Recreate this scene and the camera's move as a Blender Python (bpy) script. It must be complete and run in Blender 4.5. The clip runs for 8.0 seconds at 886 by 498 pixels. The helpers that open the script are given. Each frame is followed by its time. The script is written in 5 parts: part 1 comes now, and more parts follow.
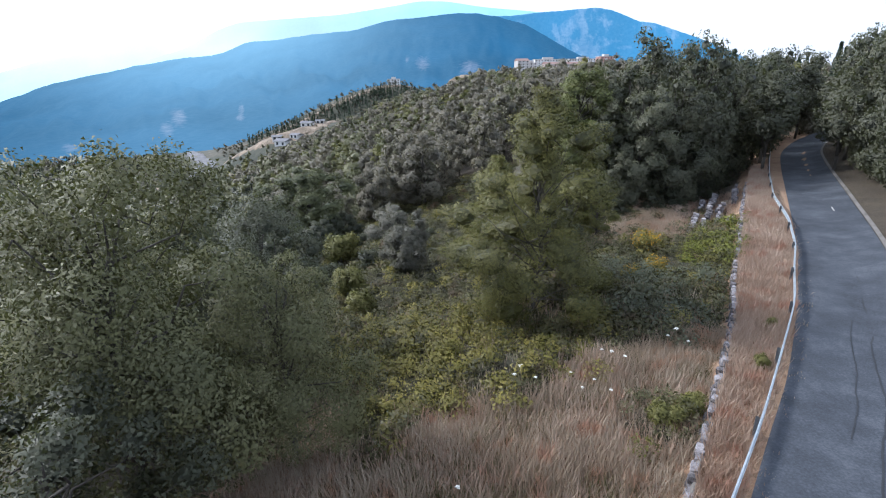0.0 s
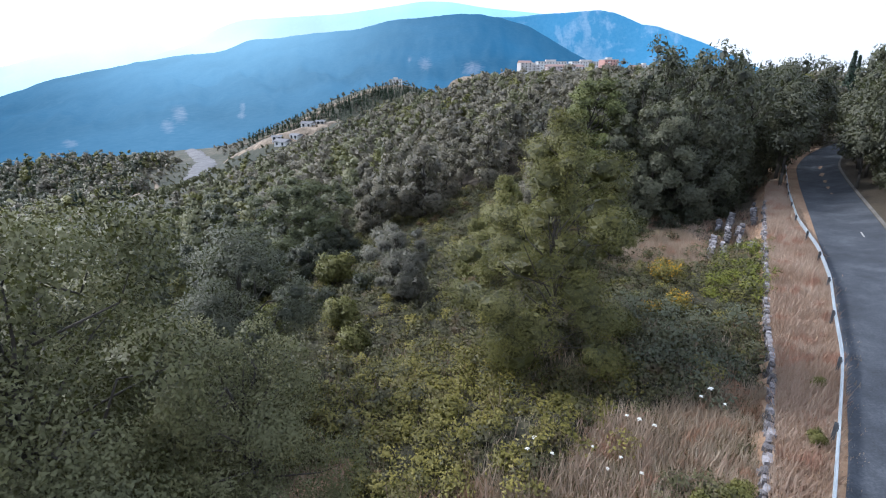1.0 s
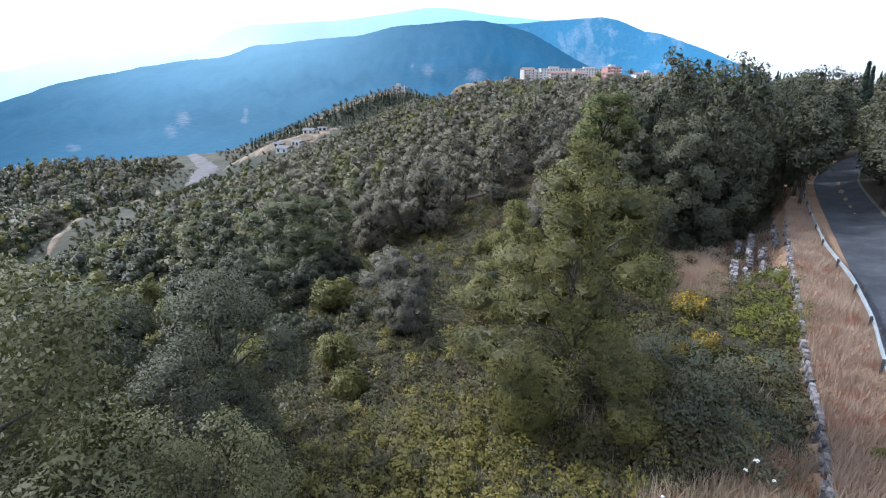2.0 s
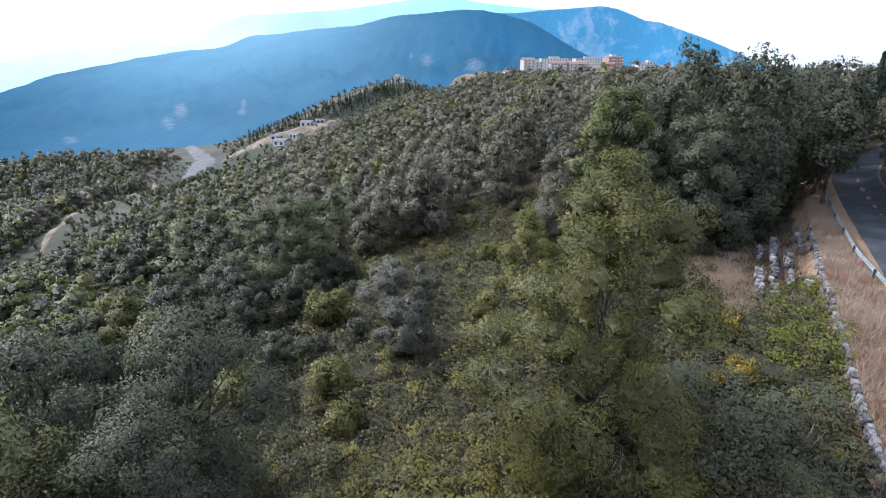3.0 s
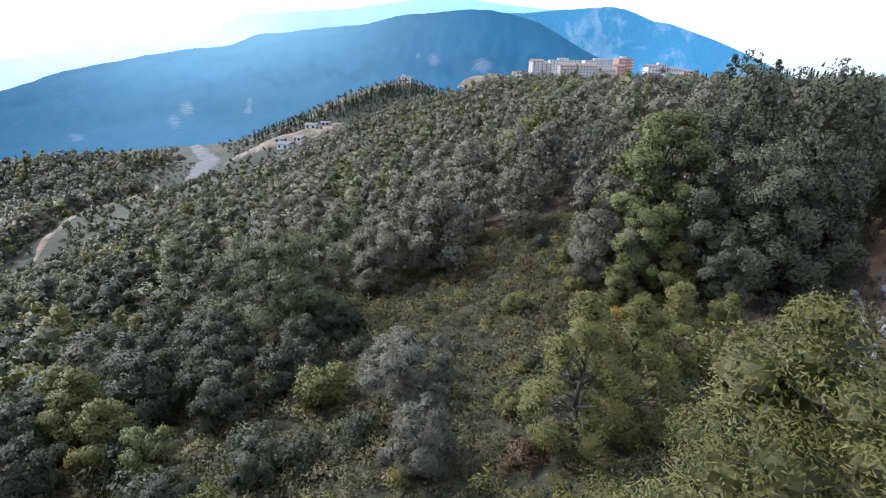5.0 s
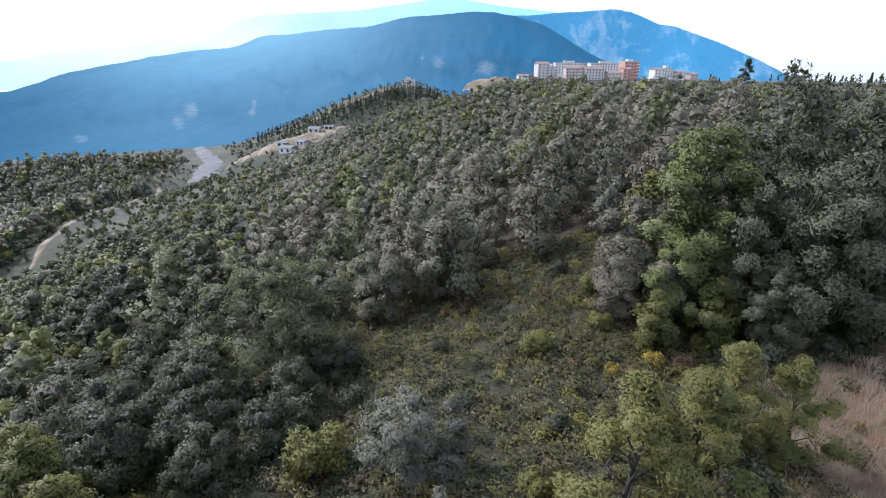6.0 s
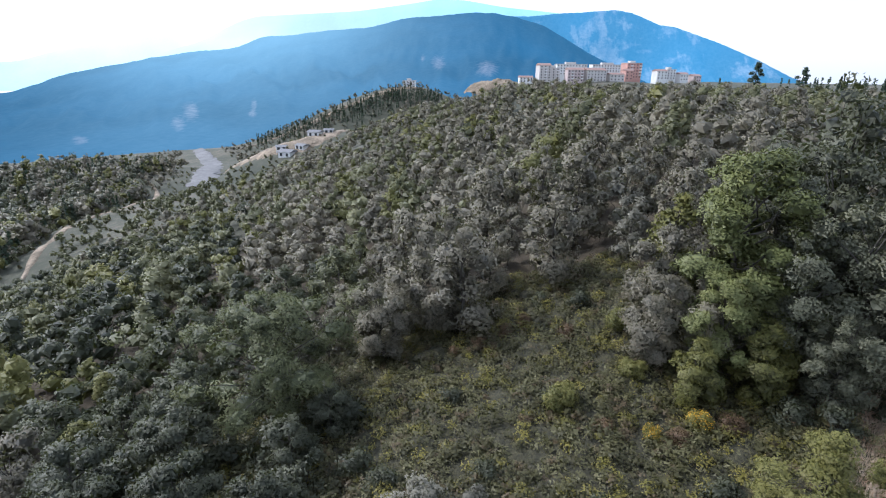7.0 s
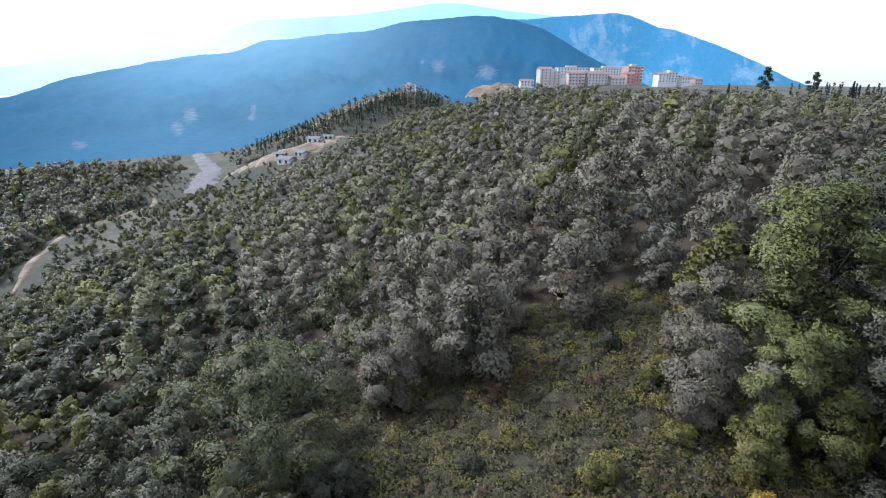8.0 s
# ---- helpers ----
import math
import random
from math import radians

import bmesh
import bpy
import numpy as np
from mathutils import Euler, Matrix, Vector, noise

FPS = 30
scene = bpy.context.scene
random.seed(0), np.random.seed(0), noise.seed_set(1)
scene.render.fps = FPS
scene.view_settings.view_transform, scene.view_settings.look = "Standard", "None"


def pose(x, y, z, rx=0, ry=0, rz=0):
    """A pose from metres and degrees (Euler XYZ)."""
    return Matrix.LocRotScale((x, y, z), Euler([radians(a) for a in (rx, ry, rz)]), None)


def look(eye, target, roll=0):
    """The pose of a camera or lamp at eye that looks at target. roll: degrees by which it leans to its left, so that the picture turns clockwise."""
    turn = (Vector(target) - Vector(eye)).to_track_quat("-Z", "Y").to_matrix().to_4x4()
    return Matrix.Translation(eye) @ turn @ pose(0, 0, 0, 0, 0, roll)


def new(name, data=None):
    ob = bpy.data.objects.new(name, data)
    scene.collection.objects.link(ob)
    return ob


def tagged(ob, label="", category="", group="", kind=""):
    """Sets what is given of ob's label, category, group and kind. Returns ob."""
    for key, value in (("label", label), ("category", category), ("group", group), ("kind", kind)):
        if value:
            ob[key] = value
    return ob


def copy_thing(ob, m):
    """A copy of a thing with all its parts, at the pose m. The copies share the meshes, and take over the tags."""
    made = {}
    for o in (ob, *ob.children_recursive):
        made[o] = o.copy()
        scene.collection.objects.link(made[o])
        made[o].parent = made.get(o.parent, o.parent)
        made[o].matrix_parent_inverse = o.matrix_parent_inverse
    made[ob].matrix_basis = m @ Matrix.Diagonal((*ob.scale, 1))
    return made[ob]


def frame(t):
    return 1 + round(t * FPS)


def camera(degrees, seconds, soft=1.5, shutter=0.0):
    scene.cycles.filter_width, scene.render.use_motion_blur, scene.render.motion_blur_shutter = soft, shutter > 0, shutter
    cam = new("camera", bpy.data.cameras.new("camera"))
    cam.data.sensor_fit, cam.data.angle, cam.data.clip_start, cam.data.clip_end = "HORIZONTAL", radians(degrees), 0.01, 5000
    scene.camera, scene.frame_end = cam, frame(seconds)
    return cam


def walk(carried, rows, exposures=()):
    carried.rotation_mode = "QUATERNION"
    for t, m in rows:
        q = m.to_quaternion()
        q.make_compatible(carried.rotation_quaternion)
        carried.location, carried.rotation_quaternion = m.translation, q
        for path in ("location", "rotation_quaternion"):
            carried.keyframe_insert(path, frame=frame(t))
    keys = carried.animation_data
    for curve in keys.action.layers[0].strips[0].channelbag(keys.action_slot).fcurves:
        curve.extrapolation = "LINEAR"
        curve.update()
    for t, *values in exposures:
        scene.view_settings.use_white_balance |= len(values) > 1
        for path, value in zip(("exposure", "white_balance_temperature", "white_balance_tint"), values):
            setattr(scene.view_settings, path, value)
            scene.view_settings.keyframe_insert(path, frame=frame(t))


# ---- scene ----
cam = camera(82.0, 8.0, soft=1.1)
PATH = [
    (0, (0.111, 0.028, 10.751), (0.101, 1.924, 10.114), -0.8),
    (0.5, (0.061, 1.776, 11.135), (0.056, 3.67, 10.49), -0.3),
    (1, (-0.025, 3.545, 11.568), (-0.034, 5.441, 10.932), 0.0),
    (1.5, (-0.131, 5.14, 12.002), (-0.148, 7.046, 11.394), 0.3),
    (3, (-0.565, 9.878, 12.61), (-0.579, 11.77, 11.961), 0.1),
    (3.5, (-0.886, 11.872, 12.969), (-0.914, 13.762, 12.316), 0.5),
    (4, (-1.186, 13.841, 13.377), (-1.212, 15.731, 12.725), 0.5),
    (4.5, (-1.497, 15.915, 13.778), (-1.524, 17.805, 13.125), 0.5),
    (6, (-2.468, 23.055, 14.798), (-2.513, 24.947, 14.154), 0.7),
    (6.5, (-2.952, 25.676, 15.332), (-2.999, 27.569, 14.687), 0.7),
    (7, (-3.435, 27.985, 15.768), (-3.481, 29.879, 15.126), 0.7),
    (7.5, (-3.916, 30.274, 16.198), (-3.958, 32.159, 15.533), 0.7),
    (8, (-4.572, 32.961, 16.812), (-4.618, 34.858, 16.18), 0.5),
]
EXPOSURE, KELVIN, SKY, SUN, GLOW = 0.74, 5480.0, 0.108, 2.5, 0.62
walk(cam, [(t, look(eye, target, roll)) for t, eye, target, roll in PATH], [(0.0, EXPOSURE, KELVIN, 12.0)])

# ---- world and sun: hazy late light from ahead on the left ----
SUN_AZ, SUN_EL = -66.0, 42.0
world = bpy.data.worlds.new("sky")
scene.world = world
world.use_nodes = True
wn, wl = world.node_tree.nodes, world.node_tree.links
sky = wn.new("ShaderNodeTexSky")
sky.sky_type = "NISHITA"
sky.sun_disc = False
sky.sun_elevation, sky.sun_rotation = radians(SUN_EL), radians(SUN_AZ)
sky.air_density, sky.dust_density, sky.ozone_density = 1.0, 1.5, 1.0
wsat = wn.new("ShaderNodeHueSaturation")
wsat.inputs["Saturation"].default_value = 0.6
wl.new(sky.outputs["Color"], wsat.inputs["Color"])
veil = wn.new("ShaderNodeMix")  # thin white cloud all over the sky
veil.data_type = "RGBA"
veil.inputs[0].default_value = 0.5
wl.new(wsat.outputs["Color"], veil.inputs[6])
veil.inputs[7].default_value = (9.0, 9.3, 9.8, 1)
wl.new(veil.outputs[2], wn["Background"].inputs["Color"])
wn["Background"].inputs["Strength"].default_value = SKY
sun_data = bpy.data.lights.new("sun", "SUN")
sun_data.energy, sun_data.angle, sun_data.color = SUN, radians(12), (1.0, 0.93, 0.82)
sun = new("sun", sun_data)
sun_dir = Vector((math.sin(radians(SUN_AZ)) * math.cos(radians(SUN_EL)), math.cos(radians(SUN_AZ)) * math.cos(radians(SUN_EL)), math.sin(radians(SUN_EL))))
sun.matrix_world = look(sun_dir * 100, (0, 0, 0))


# ---- materials ----
def shader(name):
    mat = bpy.data.materials.new(name)
    mat.use_nodes = True
    nt = mat.node_tree
    return mat, nt.nodes, nt.links, nt.nodes["Principled BSDF"]


def ramp(nodes, stops):
    cr = nodes.new("ShaderNodeValToRGB")
    el = cr.color_ramp.elements
    while len(el) < len(stops):
        el.new(0.5)
    for e, (p, c) in zip(el, stops):
        e.position, e.color = p, (*c, 1)
    return cr


def noise_node(nodes, links, scale, detail=4.0, rough=0.6, world_space=True):
    n = nodes.new("ShaderNodeTexNoise")
    n.inputs["Scale"].default_value = scale
    n.inputs["Detail"].default_value = detail
    n.inputs["Roughness"].default_value = rough
    src = nodes.new("ShaderNodeNewGeometry") if world_space else nodes.new("ShaderNodeTexCoord")
    links.new(src.outputs["Position" if world_space else "Object"], n.inputs["Vector"])
    return n


def math_node(nodes, links, op, a, b):
    n = nodes.new("ShaderNodeMath")
    n.operation = op
    for i, v in enumerate((a, b)):
        if isinstance(v, (int, float)):
            n.inputs[i].default_value = v
        else:
            links.new(v, n.inputs[i])
    return n.outputs[0]


def mix_color(nodes, links, fac, a, b, mode="MIX"):
    n = nodes.new("ShaderNodeMix")
    n.data_type, n.blend_type = "RGBA", mode
    for key, v in (("Factor", fac), ("A", a), ("B", b)):
        sock = [s for s in n.inputs if s.name == key and s.type == ("VALUE" if key == "Factor" else "RGBA")][0]
        if isinstance(v, (int, float)):
            sock.default_value = v
        elif isinstance(v, tuple):
            sock.default_value = (*v, 1)
        else:
            links.new(v, sock)
    return [s for s in n.outputs if s.type == "RGBA"][0]


def leaf_material(name, dark, mid, light, patch=None, through_light=0.18, tint=(0.16, 0.2, 0.03)):
    """Leaves: tone by leaf, by tree and by larger patches; thin, so some light passes."""
    mat, n, l, bsdf = shader(name)
    geo = n.new("ShaderNodeNewGeometry")
    info = n.new("ShaderNodeObjectInfo")
    # tone field: random by clump, plus painted shade inside crowns and clumps
    attr = n.new("ShaderNodeAttribute")
    attr.attribute_name = "tone"
    big = noise_node(n, l, 0.35, 3.0)
    fine = noise_node(n, l, 7.0, 3.0, 0.7)
    v = math_node(n, l, "MULTIPLY", geo.outputs["Random Per Island"], 0.1)
    v = math_node(n, l, "ADD", v, math_node(n, l, "MULTIPLY", info.outputs["Random"], 0.24))
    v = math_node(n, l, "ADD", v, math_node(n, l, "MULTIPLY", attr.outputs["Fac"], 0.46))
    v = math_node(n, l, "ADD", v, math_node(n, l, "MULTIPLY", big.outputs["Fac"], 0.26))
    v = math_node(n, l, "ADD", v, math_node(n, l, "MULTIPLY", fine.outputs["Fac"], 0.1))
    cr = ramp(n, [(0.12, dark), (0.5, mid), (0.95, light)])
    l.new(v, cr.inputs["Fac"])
    col = cr.outputs["Color"]
    if patch:
        pn = noise_node(n, l, 0.8, 2.0)
        pr = ramp(n, [(0.56, (0, 0, 0)), (0.66, (1, 1, 1))])
        l.new(pn.outputs["Fac"], pr.inputs["Fac"])
        col = mix_color(n, l, pr.outputs["Color"], col, patch)
    l.new(col, bsdf.inputs["Base Color"])
    bsdf.inputs["Roughness"].default_value = 0.55
    bsdf.inputs["Specular IOR Level"].default_value = 0.35
    tr = n.new("ShaderNodeBsdfTranslucent")
    l.new(mix_color(n, l, 0.5, col, tint), tr.inputs["Color"])
    mx = n.new("ShaderNodeMixShader")
    mx.inputs[0].default_value = through_light
    l.new(bsdf.outputs[0], mx.inputs[1])
    l.new(tr.outputs[0], mx.inputs[2])
    l.new(mx.outputs[0], n["Material Output"].inputs["Surface"])
    return mat


def plain_material(name, stops, scale, rough=0.9, bump=0.0, bump_scale=30.0, object_random=0.0, fine=8.0):
    mat, n, l, bsdf = shader(name)
    a = noise_node(n, l, scale, 6.0, 0.65)
    b = noise_node(n, l, scale * fine, 4.0, 0.6)
    v = math_node(n, l, "ADD", math_node(n, l, "MULTIPLY", a.outputs["Fac"], 0.62), math_node(n, l, "MULTIPLY", b.outputs["Fac"], 0.38))
    if object_random:
        info = n.new("ShaderNodeObjectInfo")
        v = math_node(n, l, "ADD", v, math_node(n, l, "MULTIPLY", math_node(n, l, "SUBTRACT", info.outputs["Random"], 0.5), object_random))
    cr = ramp(n, stops)
    l.new(v, cr.inputs["Fac"])
    l.new(cr.outputs["Color"], bsdf.inputs["Base Color"])
    bsdf.inputs["Roughness"].default_value = rough
    if bump:
        bn = noise_node(n, l, bump_scale, 5.0, 0.7)
        bp = n.new("ShaderNodeBump")
        bp.inputs["Strength"].default_value = 1.0
        bp.inputs["Distance"].default_value = bump
        l.new(bn.outputs["Fac"], bp.inputs["Height"])
        l.new(bp.outputs["Normal"], bsdf.inputs["Normal"])
    return mat


M_OAK = leaf_material("oak_leaves", (0.052, 0.047, 0.034), (0.156, 0.138, 0.098), (0.297, 0.265, 0.19))
M_OAK_GREEN = leaf_material("green_oak_leaves", (0.035, 0.039, 0.018), (0.106, 0.107, 0.05), (0.209, 0.202, 0.1))
M_OAK_PALE = leaf_material("pale_oak_leaves", (0.047, 0.05, 0.02), (0.141, 0.138, 0.06), (0.271, 0.26, 0.135))
M_OAK_DARK = leaf_material("dark_oak_leaves", (0.019, 0.023, 0.013), (0.056, 0.06, 0.036), (0.134, 0.136, 0.085))
M_BRAMBLE_OLIVE = leaf_material("olive_bramble_leaves", (0.036, 0.034, 0.015), (0.094, 0.087, 0.037), (0.19, 0.172, 0.08), patch=(0.1, 0.07, 0.038))
M_SPRAY = leaf_material("drooping_spray_leaves", (0.031, 0.038, 0.017), (0.096, 0.104, 0.046), (0.215, 0.215, 0.1))
M_EDGE = leaf_material("edge_oak_leaves", (0.028, 0.031, 0.02), (0.09, 0.092, 0.057), (0.194, 0.19, 0.12))
M_DEEP = leaf_material("deep_green_leaves", (0.014, 0.018, 0.008), (0.042, 0.047, 0.022), (0.1, 0.104, 0.052))
M_YELLOW = leaf_material("yellow_green_leaves", (0.047, 0.048, 0.012), (0.13, 0.126, 0.032), (0.235, 0.215, 0.065))
M_FRESH = leaf_material("fresh_green_leaves", (0.048, 0.056, 0.018), (0.142, 0.154, 0.05), (0.27, 0.275, 0.105))
M_ASH = leaf_material("pinnate_leaves", (0.024, 0.026, 0.008), (0.086, 0.083, 0.022), (0.205, 0.186, 0.05))
M_GREY = leaf_material("silver_grey_leaves", (0.068, 0.065, 0.05), (0.156, 0.146, 0.112), (0.261, 0.242, 0.19))
M_BRAMBLE = leaf_material("bramble_leaves", (0.055, 0.052, 0.014), (0.165, 0.145, 0.03), (0.308, 0.255, 0.06), patch=(0.13, 0.11, 0.035))
M_BRAMBLE_DARK = leaf_material("dark_bramble_leaves", (0.031, 0.04, 0.022), (0.078, 0.085, 0.05), (0.167, 0.17, 0.11))
M_RUST = leaf_material("dry_brown_leaves", (0.06, 0.035, 0.02), (0.13, 0.08, 0.045), (0.2, 0.13, 0.07))
M_IVY = leaf_material("ivy_leaves", (0.06, 0.07, 0.01), (0.15, 0.16, 0.02), (0.25, 0.25, 0.04))
M_CYPRESS = leaf_material("cypress_needles", (0.012, 0.025, 0.014), (0.03, 0.05, 0.028), (0.06, 0.085, 0.045), through_light=0.1)
M_BARK = plain_material("bark", [(0.3, (0.035, 0.03, 0.024)), (0.6, (0.08, 0.07, 0.058)), (0.8, (0.17, 0.15, 0.13))], 1.5, 0.95, 0.02, 12)
M_GRASS = leaf_material("dry_grass_blades", (0.18, 0.125, 0.09), (0.38, 0.275, 0.2), (0.57, 0.46, 0.36), patch=(0.4, 0.235, 0.165), tint=(0.42, 0.28, 0.2))
M_GRASS_PALE = leaf_material("pale_dry_grass_blades", (0.19, 0.148, 0.1), (0.38, 0.3, 0.215), (0.57, 0.485, 0.38), patch=(0.42, 0.25, 0.16), tint=(0.42, 0.34, 0.26))
M_BLOOM = plain_material("yellow_blossom", [(0.3, (0.6, 0.3, 0.01)), (0.7, (0.75, 0.45, 0.02))], 4, 0.7)
M_WHITE_BLOOM = plain_material("white_umbels", [(0.3, (0.65, 0.64, 0.58)), (0.7, (0.8, 0.8, 0.75))], 4, 0.8)
M_ASPHALT = plain_material("worn_asphalt", [(0.34, (0.022, 0.025, 0.031)), (0.5, (0.046, 0.052, 0.063)), (0.64, (0.088, 0.096, 0.11))], 0.45, 0.85, 0.006, 70, fine=26)
M_TAR = plain_material("tar_seam", [(0.3, (0.014, 0.015, 0.018)), (0.7, (0.032, 0.034, 0.038))], 2, 0.7)
M_PAINT = plain_material("worn_road_paint", [(0.35, (0.2, 0.2, 0.2)), (0.6, (0.55, 0.54, 0.5))], 6, 0.8)
M_KERB = plain_material("weathered_concrete", [(0.35, (0.07, 0.062, 0.05)), (0.65, (0.2, 0.185, 0.165))], 1.2, 0.9, 0.006, 40, 0.2)
M_STONE = plain_material("pale_limestone", [(0.34, (0.06, 0.055, 0.055)), (0.5, (0.17, 0.155, 0.158)), (0.68, (0.36, 0.34, 0.345))], 2.2, 0.92, 0.012, 25, 0.3)
M_STEEL = plain_material("galvanised_steel", [(0.3, (0.6, 0.66, 0.7)), (0.7, (0.78, 0.82, 0.85))], 2.0, 0.45, 0.001, 30)
M_STEEL.node_tree.nodes["Principled BSDF"].inputs["Metallic"].default_value = 0.35
M_POST = plain_material("dull_post_steel", [(0.3, (0.05, 0.055, 0.06)), (0.7, (0.12, 0.125, 0.13))], 3.0, 0.6)
M_TRACK = plain_material("bare_ochre_soil", [(0.34, (0.07, 0.062, 0.04)), (0.46, (0.16, 0.125, 0.085)), (0.56, (0.3, 0.235, 0.17)), (0.7, (0.44, 0.36, 0.28))], 0.12, 0.95, fine=10)
M_GRAVEL = plain_material("pale_river_gravel", [(0.3, (0.07, 0.07, 0.068)), (0.5, (0.16, 0.155, 0.155)), (0.66, (0.25, 0.24, 0.24))], 0.05, 0.95, fine=9)


def ground_material():
    """Leaf litter under the woods, dry grass by the road; the share is kept per corner as the field "dry"."""
    mat, n, l, bsdf = shader("ground_soil_and_grass")
    attr = n.new("ShaderNodeAttribute")
    attr.attribute_name = "dry"
    a = noise_node(n, l, 0.5, 8.0, 0.7)
    b = noise_node(n, l, 9.0, 6.0, 0.7)
    v = math_node(n, l, "ADD", math_node(n, l, "MULTIPLY", a.outputs["Fac"], 0.5), math_node(n, l, "MULTIPLY", b.outputs["Fac"], 0.5))
    litter = ramp(n, [(0.3, (0.03, 0.022, 0.014)), (0.5, (0.058, 0.044, 0.027)), (0.7, (0.085, 0.07, 0.04))])
    grass = ramp(n, [(0.3, (0.16, 0.1, 0.06)), (0.5, (0.31, 0.2, 0.125)), (0.7, (0.42, 0.31, 0.2))])
    l.new(v, litter.inputs["Fac"])
    l.new(v, grass.inputs["Fac"])
    m = math_node(n, l, "ADD", attr.outputs["Fac"], math_node(n, l, "MULTIPLY", math_node(n, l, "SUBTRACT", a.outputs["Fac"], 0.5), 0.9))
    mr = ramp(n, [(0.4, (0, 0, 0)), (0.6, (1, 1, 1))])
    l.new(m, mr.inputs["Fac"])
    near = mix_color(n, l, mr.outputs["Color"], litter.outputs["Color"], grass.outputs["Color"])
    sa = n.new("ShaderNodeAttribute")
    sa.attribute_name = "scrub"
    big = noise_node(n, l, 0.02, 8.0, 0.7)
    far = ramp(n, [(0.4, (0.034, 0.039, 0.024)), (0.52, (0.066, 0.066, 0.044)), (0.62, (0.13, 0.112, 0.08)), (0.74, (0.27, 0.23, 0.19))])
    tuft = noise_node(n, l, 0.35, 6.0, 0.7)
    l.new(math_node(n, l, "ADD", math_node(n, l, "MULTIPLY", big.outputs["Fac"], 0.6), math_node(n, l, "MULTIPLY", tuft.outputs["Fac"], 0.42)), far.inputs["Fac"])
    l.new(mix_color(n, l, sa.outputs["Fac"], near, far.outputs["Color"]), bsdf.inputs["Base Color"])
    bsdf.inputs["Roughness"].default_value = 0.95
    bp = n.new("ShaderNodeBump")
    bp.inputs["Distance"].default_value = 0.06
    l.new(b.outputs["Fac"], bp.inputs["Height"])
    l.new(bp.outputs["Normal"], bsdf.inputs["Normal"])
    return mat


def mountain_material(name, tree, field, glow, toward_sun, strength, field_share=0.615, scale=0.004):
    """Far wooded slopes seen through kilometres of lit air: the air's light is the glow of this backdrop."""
    mat, n, l, bsdf = shader(name)
    a = noise_node(n, l, scale, 8.0, 0.62)
    b = noise_node(n, l, scale * 5, 6.0, 0.65)
    place = n.new("ShaderNodeNewGeometry")
    drawn = n.new("ShaderNodeMapping")
    drawn.inputs["Scale"].default_value = (1.0, 0.16, 0.35)
    l.new(place.outputs["Position"], drawn.inputs["Vector"])
    l.new(drawn.outputs["Vector"], b.inputs["Vector"])
    cr = ramp(n, [(field_share, tree), (field_share + 0.05, field)])
    east = n.new("ShaderNodeSeparateXYZ")
    l.new(place.outputs["Position"], east.inputs[0])
    farmed = n.new("ShaderNodeMapRange")
    for key, val in (("From Min", 100.0), ("From Max", 700.0), ("To Min", -0.04), ("To Max", 0.085)):
        farmed.inputs[key].default_value = val
    l.new(east.outputs["X"], farmed.inputs["Value"])
    mixed = math_node(n, l, "ADD", math_node(n, l, "MULTIPLY", a.outputs["Fac"], 0.75), math_node(n, l, "MULTIPLY", b.outputs["Fac"], 0.25))
    l.new(math_node(n, l, "ADD", mixed, farmed.outputs[0]), cr.inputs["Fac"])
    fine = noise_node(n, l, scale * 14, 6.0, 0.7)
    grain = ramp(n, [(0.35, (0.7, 0.7, 0.7)), (0.65, (1.2, 1.2, 1.2))])
    l.new(fine.outputs["Fac"], grain.inputs["Fac"])
    spot = ramp(n, [(0.35, (0.85, 0.85, 0.85)), (0.65, (1.1, 1.1, 1.1))])
    l.new(b.outputs["Fac"], spot.inputs["Fac"])
    slopes = mix_color(n, l, 1.0, cr.outputs["Color"], spot.outputs["Color"], "MULTIPLY")
    scar = n.new("ShaderNodeAttribute")
    scar.attribute_name = "scar"
    torn = ramp(n, [(0.46, (0, 0, 0)), (0.68, (1, 1, 1))])
    l.new(math_node(n, l, "ADD", math_node(n, l, "MULTIPLY", scar.outputs["Fac"], 0.42), math_node(n, l, "MULTIPLY", fine.outputs["Fac"], 0.5)), torn.inputs["Fac"])
    slopes = mix_color(n, l, torn.outputs["Color"], slopes, (0.11, 0.1, 0.095))
    l.new(mix_color(n, l, 1.0, slopes, grain.outputs["Color"], "MULTIPLY"), bsdf.inputs["Base Color"])
    bsdf.inputs["Roughness"].default_value = 1.0
    bsdf.inputs["Specular IOR Level"].default_value = 0.0
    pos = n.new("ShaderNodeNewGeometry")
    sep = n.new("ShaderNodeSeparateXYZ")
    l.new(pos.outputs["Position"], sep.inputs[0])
    # painted haze: emission brightens near the sun's bearing and with height
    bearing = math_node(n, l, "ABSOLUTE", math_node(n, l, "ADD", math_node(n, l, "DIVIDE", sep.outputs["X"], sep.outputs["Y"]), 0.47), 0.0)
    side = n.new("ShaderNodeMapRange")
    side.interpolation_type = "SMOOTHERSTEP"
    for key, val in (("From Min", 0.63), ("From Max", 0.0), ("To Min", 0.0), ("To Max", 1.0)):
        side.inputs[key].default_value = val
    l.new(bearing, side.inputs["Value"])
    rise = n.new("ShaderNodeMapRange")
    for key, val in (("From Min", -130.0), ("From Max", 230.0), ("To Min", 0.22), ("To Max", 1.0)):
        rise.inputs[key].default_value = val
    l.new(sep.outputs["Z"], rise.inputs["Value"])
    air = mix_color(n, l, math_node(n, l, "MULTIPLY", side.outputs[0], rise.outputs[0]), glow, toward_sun)
